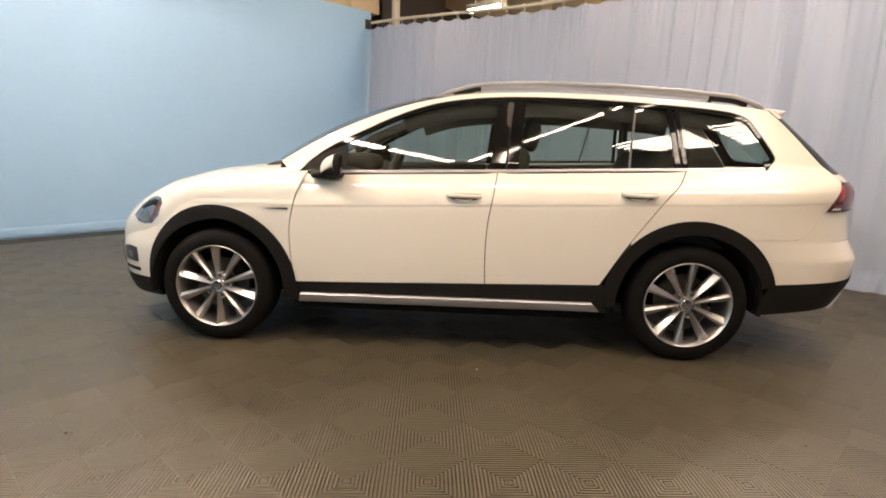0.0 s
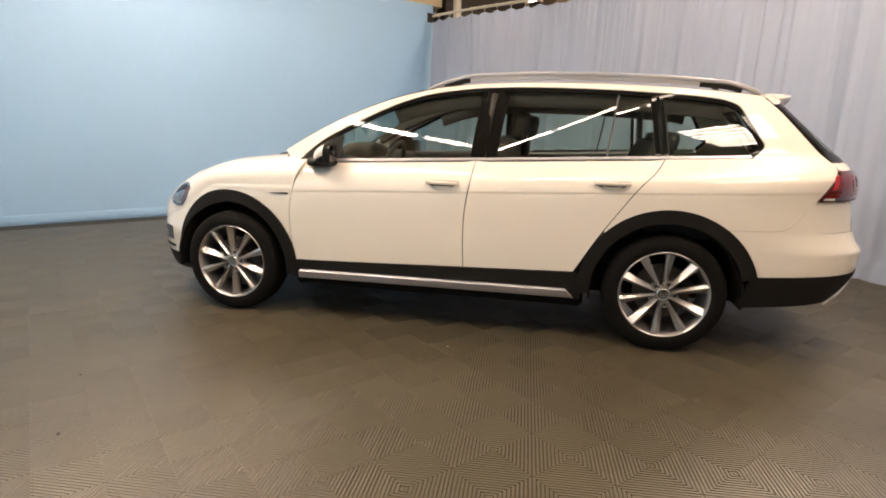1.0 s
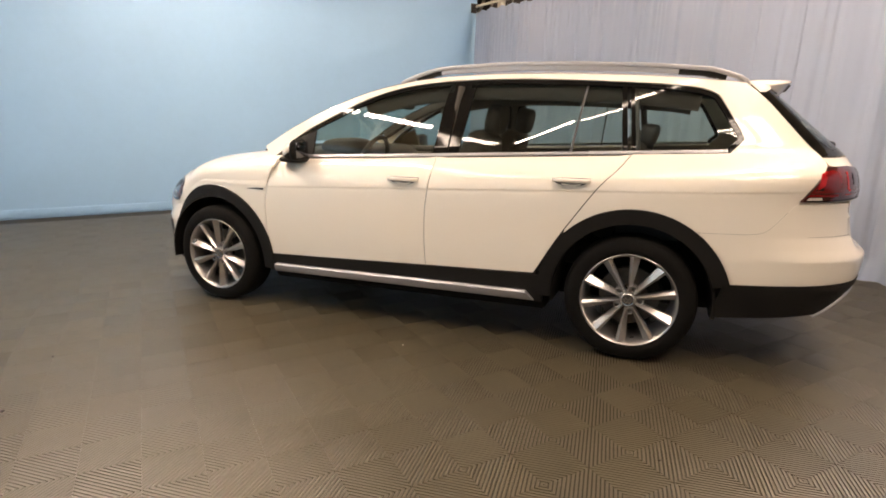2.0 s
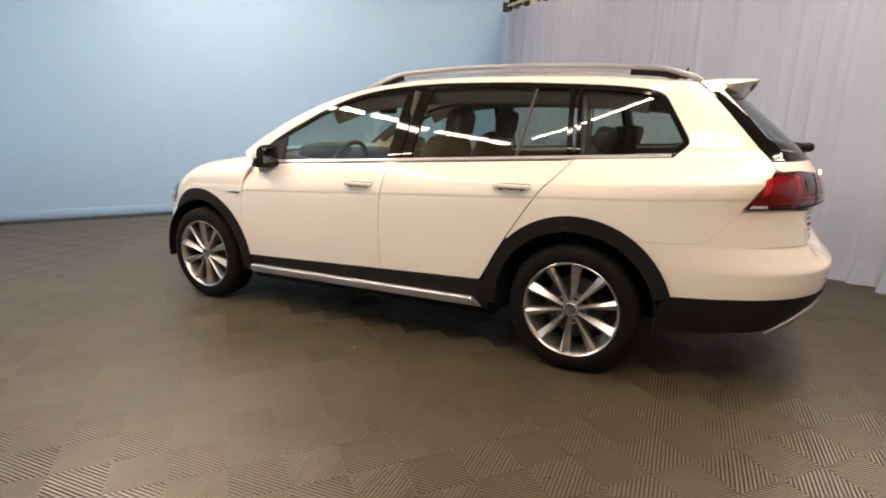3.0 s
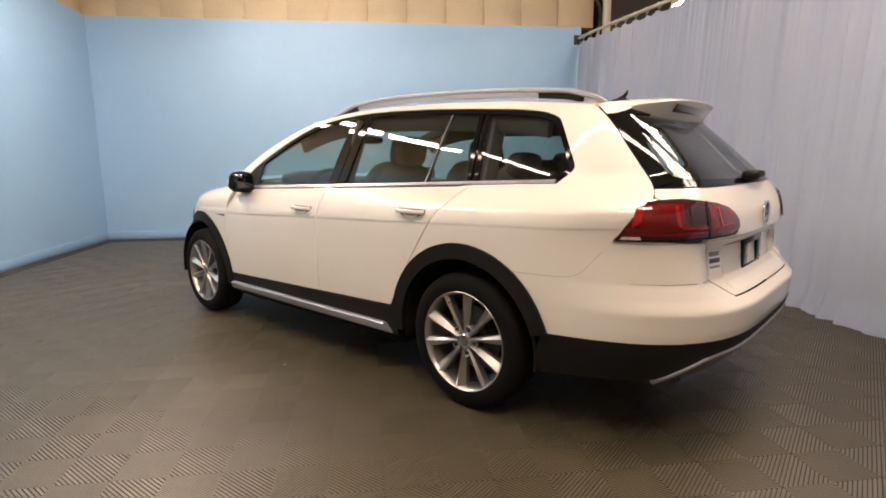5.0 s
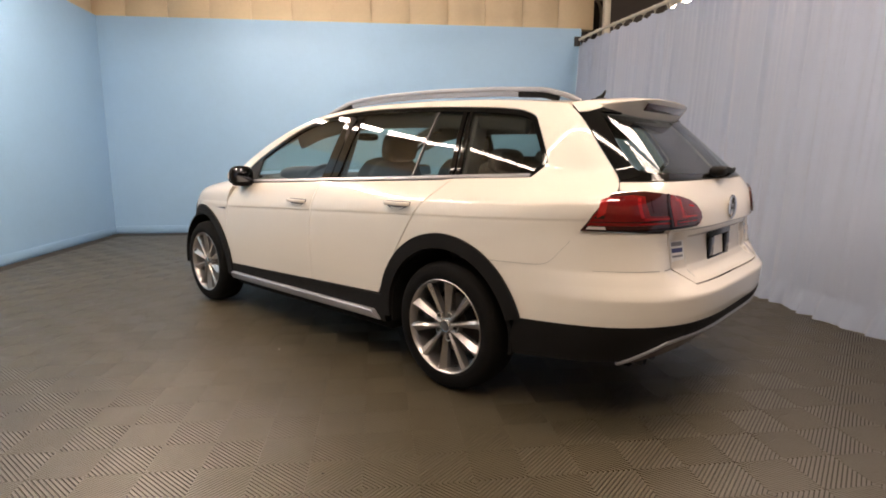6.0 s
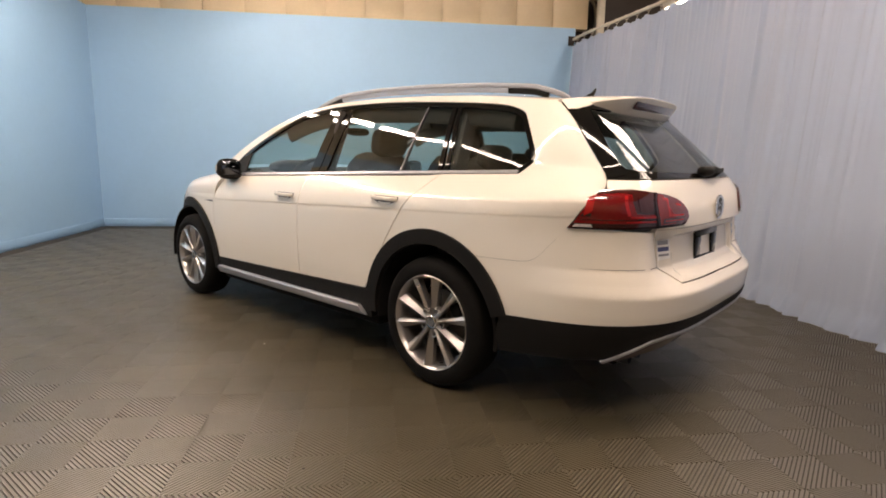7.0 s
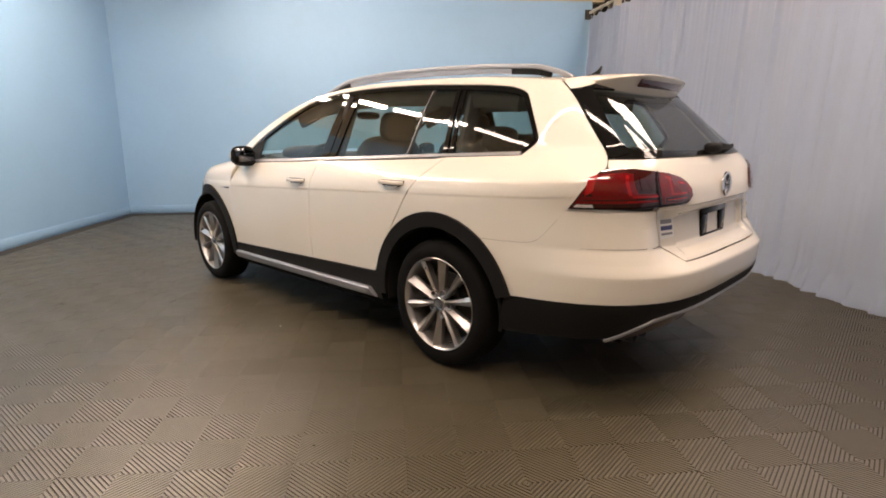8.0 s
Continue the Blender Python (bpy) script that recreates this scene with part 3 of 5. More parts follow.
def wrap(u, z):
    """The body's skin round the sides and both ends: u is x along the side, and runs on round the corners."""
    u, z = np.asarray(u, float), np.asarray(z, float)
    s = np.clip((-0.45 - u) / 0.35, 0, 1)
    w = half_width(np.clip(u, -0.9, 2.6), z) + LIP * s * s * (3 - 2 * s) * LEDGE(z)
    n = SQUARE(z)
    a = X0 + REAR(z)
    h = 0.5 ** (1 / n)
    us, ys = X0 - a * h, w * h
    k = np.clip((X0 - u) / a, 0, 1)
    y_side = w * (1 - np.minimum(k, 0.9999) ** n) ** (1 / n)
    y_end = ys + (u - us)
    q = np.minimum(np.abs(y_end) / w, 0.9999)
    x_end = X0 - a * (1 - q ** n) ** (1 / n)
    recess = np.interp(z, (0.590, 0.686, 0.80, 0.842, 0.850), (0, 0.044, 0.041, 0.024, 0))
    x_end = x_end + recess * np.clip((0.62 - np.abs(y_end)) / 0.09, 0, 1)
    x_end = x_end + 0.022 * np.clip((0.425 - np.abs(y_end)) / 0.018, 0, 1) * np.clip((0.816 - z) / 0.010, 0, 1) * np.clip((z - 0.640) / 0.02, 0, 1)
    rear = u < us
    x, y = np.where(rear, x_end, u), np.where(rear, y_end, y_side)
    af = FRONT(z) - XF
    hf = 0.5 ** (1 / NF)
    uf, yf = XF + af * hf, w * hf
    k = np.clip((u - XF) / af, 0, 1)
    y = np.where(u > XF, w * (1 - np.minimum(k, 0.9999) ** NF) ** (1 / NF), y)
    y_end = yf - (u - uf)
    q = np.minimum(np.abs(y_end) / w, 0.9999)
    nose = u > uf
    x = np.where(nose, XF + af * (1 - q ** NF) ** (1 / NF), x)
    y = np.where(nose, y_end, y)
    return np.stack([x, y, z], -1)


def ur(y, z):
    """The u of a place at the rear end, by its distance y from the middle."""
    w, n = float(half_width(-0.9, z) + LIP * LEDGE(z)), float(SQUARE(z))
    h = 0.5 ** (1 / n)
    return float(X0 - (X0 + REAR(z)) * h - w * h + y)


def uf(y, z):
    """The u of a place at the front end."""
    w, h = float(half_width(2.6, z)), 0.5 ** (1 / NF)
    return float(XF + (FRONT(z) - XF) * h + w * h - y)


def bonnet(x, v):
    """Wings and bonnet: v runs from 0 on the left flank over 1 in the middle to 2 on the right."""
    x, v = np.asarray(x, float), np.asarray(v, float)
    zb, zh = FOOT(x), CREST(x)
    w = half_width(x, zb)
    k = np.clip((x - XF) / (FRONT(zb) - XF), 0, 0.9999)
    w = w * (1 - k ** NF) ** (1 / NF)
    c, s = np.cos(v * math.pi / 2), np.sin(np.clip(v, 0, 2) * math.pi / 2)
    m = 3.4
    return np.stack([x, w * np.sign(c) * np.abs(c) ** (2 / m), zb + (zh - zb) * np.abs(s) ** (2 / m)], -1)


BULGE = curve([(2.4, .20), (2.2, .19), (1.4, .15), (0.5, 0.0), (-1, 0)], 0.1)
CROWN = curve([(2.4, .0), (1.9, .02), (1.35, .035), (.7, .045), (-.5, .035)], 0.1)


def top(x, s):
    """Windscreen and roof: x along the roof's edge, s across from -1 to 1."""
    x, s = np.asarray(x, float), np.asarray(s, float)
    z = EDGE(x)
    edge = wrap(x, z)
    return np.stack([edge[..., 0] + BULGE(x) * (1 - s * s), edge[..., 1] * -s, z + CROWN(x) * (1 - np.abs(s) ** 2.4)], -1)


def circle(cx, cz, r, a0, a1, n=28):
    return [(cx + r * math.cos(radians(a0 + (a1 - a0) * k / n)), cz + r * math.sin(radians(a0 + (a1 - a0) * k / n))) for k in range(n + 1)]


WB, HUB, ARCH = 2.63, 0.325, 0.452
car = thing("station_wagon", "cream-white estate car with black wheel-arch cladding and silver roof rails", "car", (0.0235, 0.0598, 0), 220.22)


def belt_line(x0, x1, off, n=16):
    return [(x0 + (x1 - x0) * k / n, float(belt(x0 + (x1 - x0) * k / n)) + off) for k in range(n + 1)]


# outline of the side windows' opening, from the mirror back over the doors
WIN_TOP = along([(2.170, .976), (2.122, 1.031), (2.036, 1.101), (1.910, 1.173), (1.786, 1.233), (1.644, 1.300), (1.486, 1.359), (1.327, 1.396), (1.10, 1.421), (.80, 1.429), (.40, 1.418), (-.015, 1.391), (-.215, 1.369), (-.29, 1.350)], 44)
WIN_END = along([(-.29, 1.350), (-.322, 1.334), (-.342, 1.312), (-.404, 1.212), (-.444, 1.143), (-.450, 1.120), (-.440, 1.104), (-.395, 1.062)], 18)
ROOF_EDGE = [(x, float(EDGE(x))) for x in np.linspace(2.28, -.455, 48)]
GATE_GAP = along([(-.462, 1.385), (-.553, 1.300), (-.646, 1.193), (-.727, 1.100), (-.770, 1.056), (-.790, 1.030), (-.795, 1.009)], 16) + [(-.780, .971)]
BELT_OFF = -0.012
DOOR_GAP = along([(1.058, 1.012), (1.08, .88), (1.104, .73), (1.111, .57), (1.107, .40)], 14)
REAR_GAP = along([(.040, 1.045), (.092, .975), (.17, .895), (.275, .75), (.379, .595), (.483, .415)], 14)
FRONT_GAP = along([(2.115, .976), (2.143, .905), (2.170, .81), (2.194, .70), (2.197, .60), (2.19, .47), (2.175, .368)], 16)
SEAM = along([(-.688, .850), (-.651, .808), (-.609, .758), (-.572, .718), (-.53, .702), (-.45, .697), (-.260, .694)], 12)


def inset(poly, d):
    """The outline moved inwards by d."""
    n = len(poly)
    area = sum(poly[i][0] * poly[(i + 1) % n][1] - poly[(i + 1) % n][0] * poly[i][1] for i in range(n))
    sgn = 1 if area > 0 else -1
    out = []
    for i in range(n):
        p, q, r = np.array(poly[i - 1]), np.array(poly[i]), np.array(poly[(i + 1) % n])
        a, b = q - p, r - q
        na = np.array((-a[1], a[0])) / max(np.linalg.norm(a), 1e-9)
        nb = np.array((-b[1], b[0])) / max(np.linalg.norm(b), 1e-9)
        m = na + nb
        m /= max(np.linalg.norm(m), 1e-9)
        out.append(tuple(q + m * sgn * d / max(0.4, float(m @ na))))
    return out


def clean(poly, d=0.009):
    out = []
    for p in poly:
        if not out or math.hypot(p[0] - out[-1][0], p[1] - out[-1][1]) > d:
            out.append(p)
    if math.hypot(out[0][0] - out[-1][0], out[0][1] - out[-1][1]) < d:
        out.pop()
    return out


GAP = 0.0025
CREASE = [((0, .875 - d), (.033, 1)) for d in (-.004, 0, .0035, .007, .014, .022)]


def even_fit(terms, a, b, values):
    """Coefficients of the smoothest low-order surface through the body's own."""
    return np.linalg.lstsq(np.stack(terms(a, b), -1), values, rcond=None)[0]


def even_side(x0, x1, bow=1.0, lean=0.0, twist=0.0, arch=1.0):
    """A side pane's own gentle curve: the body's surface there with its small waves taken out; bow and arch scale its curve along the car and upwards, lean and twist set it more upright."""
    mid = (x0 + x1) / 2

    def terms(u, z):
        u, z = u - mid, z - 1.2
        return [np.ones_like(u), u, u * u, z, z * z, u * z]

    u, z = (g.ravel() for g in np.meshgrid(np.linspace(x0, x1, 30), np.linspace(1.06, 1.38, 20)))
    keep = z < EDGE(u) - .05
    u, z = u[keep], z[keep]
    fit = even_fit(terms, u, z, wrap(u, z)[:, 1])
    fit[2] *= bow
    fit[3] += lean
    fit[5] += twist
    fit[0] -= .006 * fit[4] * (arch - 1)
    fit[4] *= arch

    def surface(u, z):
        u, z = np.asarray(u, float), np.asarray(z, float)
        return np.stack([u, np.stack(terms(u, z), -1) @ fit, z], -1)

    return surface


PANE = {"front_pane": (1, .0144, -.041), "rear_pane": (1, .026, 0), "small_pane": (.4, .026, 0, 2.2), "quarter_pane": (.3, .018, .02, 3.2)}


def body_side(mirror):
    """All sheets of one flank."""
    side = dict(mirror=mirror)
    # side frame: A-pillar, roof side, rear pillar and rear wing in one pressing
    a_end = math.degrees(math.atan2(.694 - HUB, -.260))
    poly = ROOF_EDGE + GATE_GAP[1:] + SEAM + circle(0, HUB, ARCH, a_end, 42, 18)[1:] + list(reversed(REAR_GAP[:-4]))
    poly += belt_line(.040, -.395, BELT_OFF, 8)[0:] + list(reversed(WIN_END))[1:] + list(reversed(WIN_TOP))[1:] + [(2.205, .966)]
    poly = clean(poly)
    flange = clean([(x, z + .010) for x, z in SEAM] + [(x, z - .010) for x, z in reversed(SEAM)])
    skin("bumper_flange", [flange], wrap, WHITE, car, depth=0, lift=-.0010, **side)
    seam = [(x, z + .0005) for x, z in SEAM[2:]] + [(x, z - .0005) for x, z in reversed(SEAM[2:])]
    skin("panel_joint", [seam], wrap, GREY_TRIM, car, "thin joint between wing and bumper", depth=0, lift=.0012, cells=(.03, .03), **side)
    wing = skin("side_frame", [inset(poly, GAP)], wrap, WHITE, car, lines=CREASE, cells=(.045, .011), **side)
    # front wing: flank and its top
    low = [p for p in FRONT_GAP if p[1] < FOOT(p[0]) - .002]
    top_line = [(x, float(FOOT(x)) + GAP + .001) for x in np.linspace(low[0][0], 2.98, 20)]
    nose = [(2.98, float(FOOT(2.98))), (3.03, .60), (3.045, .56)]
    a0 = math.degrees(math.atan2(.53 - HUB, 3.045 - WB))
    poly = clean(top_line + nose[1:] + circle(WB, HUB, ARCH, a0, 165, 30) + list(reversed(low)))
    fender = skin("front_wing", [inset(poly, GAP)], wrap, WHITE, car, cells=(.05, .02), **side)
    x_gap = curve([(0.0, low[0][0] + GAP), (.03, 2.152), (.12, 2.136), (.22, 2.124), (.35, 2.115), (.55, 2.11)], 0.01)
    edge = [(float(x_gap(v)), v) for v in np.linspace(0, .52, 10)]
    shape = edge + [(2.30, .52), (2.6, .50), (2.9, .47), (3.10, .455), (3.20, .46), (3.30, .52), (3.37, .62), (3.40, .0), (2.985, .0)]
    skin("wing_top", [shape], bonnet, WHITE, fender, cells=(.04, .03), **side)
    # doors
    poly = clean(FRONT_GAP + [(1.107, .40)] + list(reversed(DOOR_GAP)) + belt_line(1.058, 2.09, BELT_OFF - .006))
    front = skin("front_door", [inset(poly, GAP)], wrap, WHITE, car, lines=CREASE, cells=(.06, .012), **side)
    poly = clean(DOOR_GAP + [(.483, .418)] + list(reversed(REAR_GAP)) + belt_line(.044, 1.056, BELT_OFF - .006))
    rear = skin("rear_door", [inset(poly, GAP)], wrap, WHITE, car, lines=CREASE, cells=(.06, .012), **side)
    # dark rubber behind the gaps round the doors, added to deepen their shade
    for owner, line in ((front, FRONT_GAP), (front, DOOR_GAP), (rear, REAR_GAP)):
        strip = [(x + .010, z) for x, z in line] + [(x - .010, z) for x, z in reversed(line)]
        skin("door_seal", [strip], wrap, DARK, owner, "dark rubber door seal", depth=0, lift=-.007, cells=(.03, .03), **side)
    # black frame over the glass, pillars between the windows
    rim = clean(WIN_TOP + WIN_END)
    closed = rim + belt_line(-.395, 2.165, BELT_OFF, 20)[1:-1]
    inner = inset(closed, .022)
    k = len(rim)
    ring = [[rim[i], rim[i + 1], inner[i + 1], inner[i]] for i in range(k - 1)]
    skin("window_seal", ring, wrap, GLOSS, car, "gloss black window surround", depth=.012, lift=-.004, cells=(.06, .05), **side)
    strip = clean(belt_line(1.93, -.385, BELT_OFF, 24) + belt_line(-.385, 1.93, BELT_OFF + .014, 24))
    skin("belt_seal", [strip], wrap, SATIN, car, "thin bright strip under the side windows", depth=.01, lift=.002, cells=(.08, .03), **side)

    def bar(name, b0, b1, t0, t1, lift, mat, parent, label=""):
        zb = [float(belt(x)) for x in (b0, b1)]
        poly = [(b0, zb[0] - .005), (b1, zb[1] - .005), (t1, win_z(t1) - .018), (t0, win_z(t0) - .018)]
        return skin(name, [poly], wrap, mat, parent, label, depth=.014, lift=lift, cells=(.06, .05), **side)

    bar("pillar_cover", 1.098, 1.018, 1.062, .985, -.006, GLOSS, front, "gloss black pillar cover")
    bar("pillar_cover", 1.008, .948, .975, .905, -.006, GLOSS, rear, "gloss black pillar cover")
    bar("window_bar", .350, .339, .297, .288, -.0075, GREY_TRIM, rear, "slim grey bar between the rear door's panes")
    bar("pillar_cover", .088, .062, .122, .096, -.006, GLOSS, rear, "gloss black pillar cover")
    bar("pillar_cover", .044, .022, .078, .060, -.0065, GLOSS, wing, "gloss black pillar cover")
    # glass
    for name, x0, x1, owner in (("front_pane", 2.14, 1.06, front), ("rear_pane", .985, .340, rear), ("small_pane", .335, .070, rear), ("quarter_pane", .055, -.43, wing)):
        lower = belt_line(x1, x0, -.008, 10)
        if name == "quarter_pane":
            upper = [p for p in WIN_TOP if p[0] < .09] + [p for p in WIN_END[1:] if p[1] > 1.075]
            poly = clean([(x0 + .03, win_z(x0 + .03))] + upper + belt_line(-.398, x0, -.006, 8))
        else:
            lean = -.05 if name != "small_pane" else 0.0
            xa, xb = x0 + (lean if name == "rear_pane" else 0), x1 + (-.03 if name == "front_pane" else -.05 if name == "rear_pane" else .04)
            if name == "small_pane":
                xa = x0 - .045
            upper = [(x, win_z(x) - .003) for x in np.linspace(xa, xb, 18)]
            poly = clean(upper + lower)
        pane = skin(name, [poly], even_side(x0, x1, *PANE[name]), SIDE_GLASS, owner, "dark tinted side window", depth=0, lift=-.012, cells=(.06, .05), **side)
        pane.visible_shadow = False
    # cladding
    ring = clean(circle(0, HUB, ARCH + .012, -3, 164, 42) + circle(0, HUB, .392, 164, -3, 42))
    skin("rear_arch_cladding", [ring], wrap, PLASTIC, car, "black textured wheel-arch cladding", depth=.05, lift=.014, cells=(.04, .04), **side)
    ring = clean(circle(WB, HUB, ARCH + .012, -7, 187, 46) + circle(WB, HUB, .392, 187, -7, 46))
    skin("front_arch_cladding", [ring], wrap, PLASTIC, car, "black textured wheel-arch cladding", depth=.05, lift=.014, cells=(.04, .04), **side)
    poly = [(2.205, .262), (2.19, .372)] + [(x, .372 + (2.19 - x) * .025) for x in np.linspace(2.1, .50, 12)] + [(.452, .412), (.435, .262)]
    skin("sill_cladding", [clean(poly)], wrap, PLASTIC, car, "black plastic sill", depth=.06, lift=.008, **side)
    path = [(x, .892 * (-1 if mirror else 1), .284 + .008 * (2.1 - x) / 1.6) for x in np.linspace(2.14, .52, 24)]
    sgn = -1 if mirror else 1
    section = [(sgn * a, b) for a, b in [(.0, .030), (.016, .029), (.022, .022), (.017, .000), (.002, -.022), (-.01, -.025), (-.02, .028)]]
    bm = sweep(path, section)
    for v in bm.verts:
        if v.co.x > 2.12:
            v.co.x += (v.co.z - .30) * -.25
        elif v.co.x < .54:
            v.co.x += (v.co.z - .32) * .9
    part("sill_strip", bm, SATIN, car, "satin silver strip along the sill")
    # door handles; their dishes are flat patches with shade and lit foot as colour
    for owner, x, z in ((front, 1.235, .886), (rear, .310, .916)):
        y = float(wrap(x, z)[1])
        bm = sweep([(x + dx, sgn * (y + .002 + .030 * (1 - (dx / .090) ** 4) ** .5), z + .002 * dx / .1) for dx in np.linspace(-.0895, .0895, 24)], oval(.008, .0108, 12, 2.6))
        part("door_handle", bm, WHITE, owner)
        arc = np.linspace(-1, 1, 15)
        dish = [(x + .094 * a, z + .010) for a in arc] + [(x + .094 * a, z - .006 - .027 * (1 - a * a)) for a in reversed(arc)]
        bowl = [(x + .048 * a, z - .018 - .004 * (1 - a * a)) for a in arc] + [(x + .048 * a, z - .0225 - .0115 * (1 - a * a)) for a in reversed(arc)]
        skin("handle_shade", [dish], wrap, GREY_TRIM, owner, "dark grey patch standing in for the shade in the handle's dish", depth=0, lift=.0012, **side)
        skin("handle_lit_foot", [bowl], wrap, WHITE, owner, "white patch standing in for the lit foot of the dish", depth=0, lift=.0024, **side)
    # winged trim on the front wing
    fin = [(2.335, .784), (2.20, .779), (2.199, .790), (2.24, .790)]
    skin("wing_badge", [fin], wrap, GREY_TRIM, fender, "small dark metal fin", depth=.006, lift=.006, cell=.03, **side)
    return front, rear


WIN_X, WIN_Z = zip(*sorted(WIN_TOP))


def win_z(x):
    return float(np.interp(x, WIN_X, WIN_Z))


left_front, left_rear = body_side(False)
right_front, right_rear = body_side(True)

# bonnet, windscreen, roof
edge_l = [(2.30, .526), (2.6, .506), (2.9, .476), (3.10, .461), (3.20, .466), (3.30, .526), (3.37, .626)]
shape = edge_l + [(3.40, .7), (3.41, 1.0), (3.40, 1.3)] + [(x, 2 - v) for x, v in reversed(edge_l)] + [(2.36, 1.25), (2.40, 1.0), (2.36, .75)]
skin("bonnet", [shape], bonnet, WHITE, car, cells=(.06, .05))
frame_pts = [(2.27, -.985), (1.36, -.985), (1.36, .985), (2.27, .985)]
screen_glass = skin("windscreen", [frame_pts], top, SIDE_GLASS, car, "clear windscreen", depth=0, lift=-.004, cells=(.06, .1))
screen_glass.visible_shadow = False
for s in (-1, 1):
    skin("screen_border", [[(2.27, s * .985), (1.36, s * .985), (1.36, s * .93), (2.27, s * .93)]], top, GLOSS, screen_glass, "black border of the windscreen", depth=0, lift=-.002, cells=(.06, .1))
skin("screen_border", [[(1.42, -.93), (1.36, -.93), (1.36, .93), (1.42, .93)]], top, GLOSS, screen_glass, "black border of the windscreen", depth=0, lift=-.002, cells=(.06, .1))
cowl = [(2.30 + .09 * (1 - y * y / .55), y * 1.0, .985 + .02 * (1 - y * y / .5)) for y in np.linspace(-.56, .56, 14)]
part("cowl", sweep(cowl, oval(.10, .025, 10, 3)), PLASTIC, car, "black plastic scuttle below the windscreen")
skin("roof", [[(1.352, -.998), (-.455, -.998), (-.455, .998), (1.352, .998)]], top, WHITE, car, cells=(.07, .08))
skin("headliner", [[(1.30, -.97), (-.44, -.97), (-.44, .97), (1.30, .97)]], top, LINER, car, "dark cloth headliner", depth=0, lift=-.045, cells=(.15, .2))


def roof_rail(s):
    """A raised silver rail on two feet, closed below by a black strip at its ends."""
    xs = np.linspace(1.42, -.46, 60)
    pts = []
    for x in xs:
        t = (x + .46) / 1.88
        rise = min(1, (t / .09)) ** .6 * min(1, ((1 - t) / .12)) ** .7 if 0 < t < 1 else 0
        base = top(x, .84)
        pts.append((float(base[0]) - float(BULGE(x)) * .3, s * -float(base[1]), float(base[2]) + .000 + .046 * rise))
    rail = part("roof_rail", sweep(pts, oval(.020, .0125, 12, 2.8)), SATIN, car, "silver roof rail")
    skirt = [(x, y, z - .020) for x, y, z in pts[8:-10]]
    part("rail_skirt", sweep(skirt, oval(.011, .016, 8, 4)), SATIN, rail)
    for a, b in ((3, 9), (-11, -3)):
        fill = [(x, y, z - .022) for x, y, z in pts[a:b]]
        part("rail_infill", sweep(fill, oval(.007, .016, 8, 4)), PLASTIC, rail, "black infill under the rail's end")
    return rail


roof_rail(1)
roof_rail(-1)
bm = sweep([(-.312, 0, 1.450), (-.336, 0, 1.464), (-.350, 0, 1.482), (-.356, 0, 1.496)], lambda t: oval(.008 * (1 - .75 * t), .017 * (1 - .8 * t), 10, 2.2), up=(1, 0, .2))
part("aerial", merge(bm, pillow(-.318, 0, 1.449, .048, .020, .011, 2.4)), PLASTIC, car, "black shark-fin aerial")

def wrap_rear(u, z):
    """As wrap, going on round to the right flank."""
    u, z = np.asarray(u, float), np.asarray(z, float)
    w, n = half_width(-0.9, z) + LIP * LEDGE(z), SQUARE(z)
    h = 0.5 ** (1 / n)
    us = X0 - (X0 + REAR(z)) * h
    mid = us - w * h
    q = wrap(np.where(u < mid, 2 * mid - u, u), z)
    q[..., 1] *= np.where(u < mid, -1, 1)
    return q


def other(p):
    """The same place on the right flank, in the surface's own coordinate."""
    x, z = p
    w, n = float(half_width(-0.9, z) + LIP * LEDGE(z)), float(SQUARE(z))
    h = 0.5 ** (1 / n)
    us = float(X0 - (X0 + REAR(z)) * h)
    return (us - 2 * w * h - (x - us), z)


# tailgate
left = [(.567, .838), (.531, .688), (.450, .624)]
half = [(-.777, 1.045), (-.797, 1.012), (ur(.70, .99), .99), (ur(.60, .99), .99), (ur(.575, .86), .86)] + [(ur(y, z), z) for y, z in left]
shape = half + [other(p) for p in reversed(half)]
gate = skin("tailgate", [inset(clean(shape), GAP)], wrap_rear, WHITE, car, "white tailgate", cells=(.018, .008))
outer = [(-.470, 1.378), (-.572, 1.281), (-.649, 1.193), (-.730, 1.100), (-.773, 1.056), (-.780, 1.049)]
hole = [(-.583, 1.345), (-.652, 1.255), (-.718, 1.173), (-.776, 1.108), (-.804, 1.088), (-.851, 1.079)]
foot = [(ur(.1, 1.068), 1.068), (ur(-.1, 1.068), 1.068)]


def rear_terms(y, z):
    z = z - 1.2
    return [np.ones_like(y), y ** 2, y ** 4, z, z * z, y ** 2 * z]


grid_y, grid_z = (g.ravel() for g in np.meshgrid(np.linspace(0, .50, 30), np.linspace(1.07, 1.36, 20)))
REAR_FIT = even_fit(rear_terms, grid_y, grid_z, np.array([wrap(ur(y, z), z)[0] for y, z in zip(grid_y, grid_z)]))


def even_rear(u, z):
    """The rear glass: the body's surface with its small waves taken out."""
    q = wrap_rear(u, z)
    q[..., 0] = np.minimum(np.stack(rear_terms(q[..., 1], np.asarray(z, float)), -1) @ REAR_FIT, q[..., 0] + .03)
    return q


pane = skin("rear_window", [hole + foot + [other(p) for p in reversed(hole)]], even_rear, REAR_GLASS, gate, "dark tinted rear window", depth=0, lift=-.002, cells=(.08, .05))
pane.visible_shadow = False
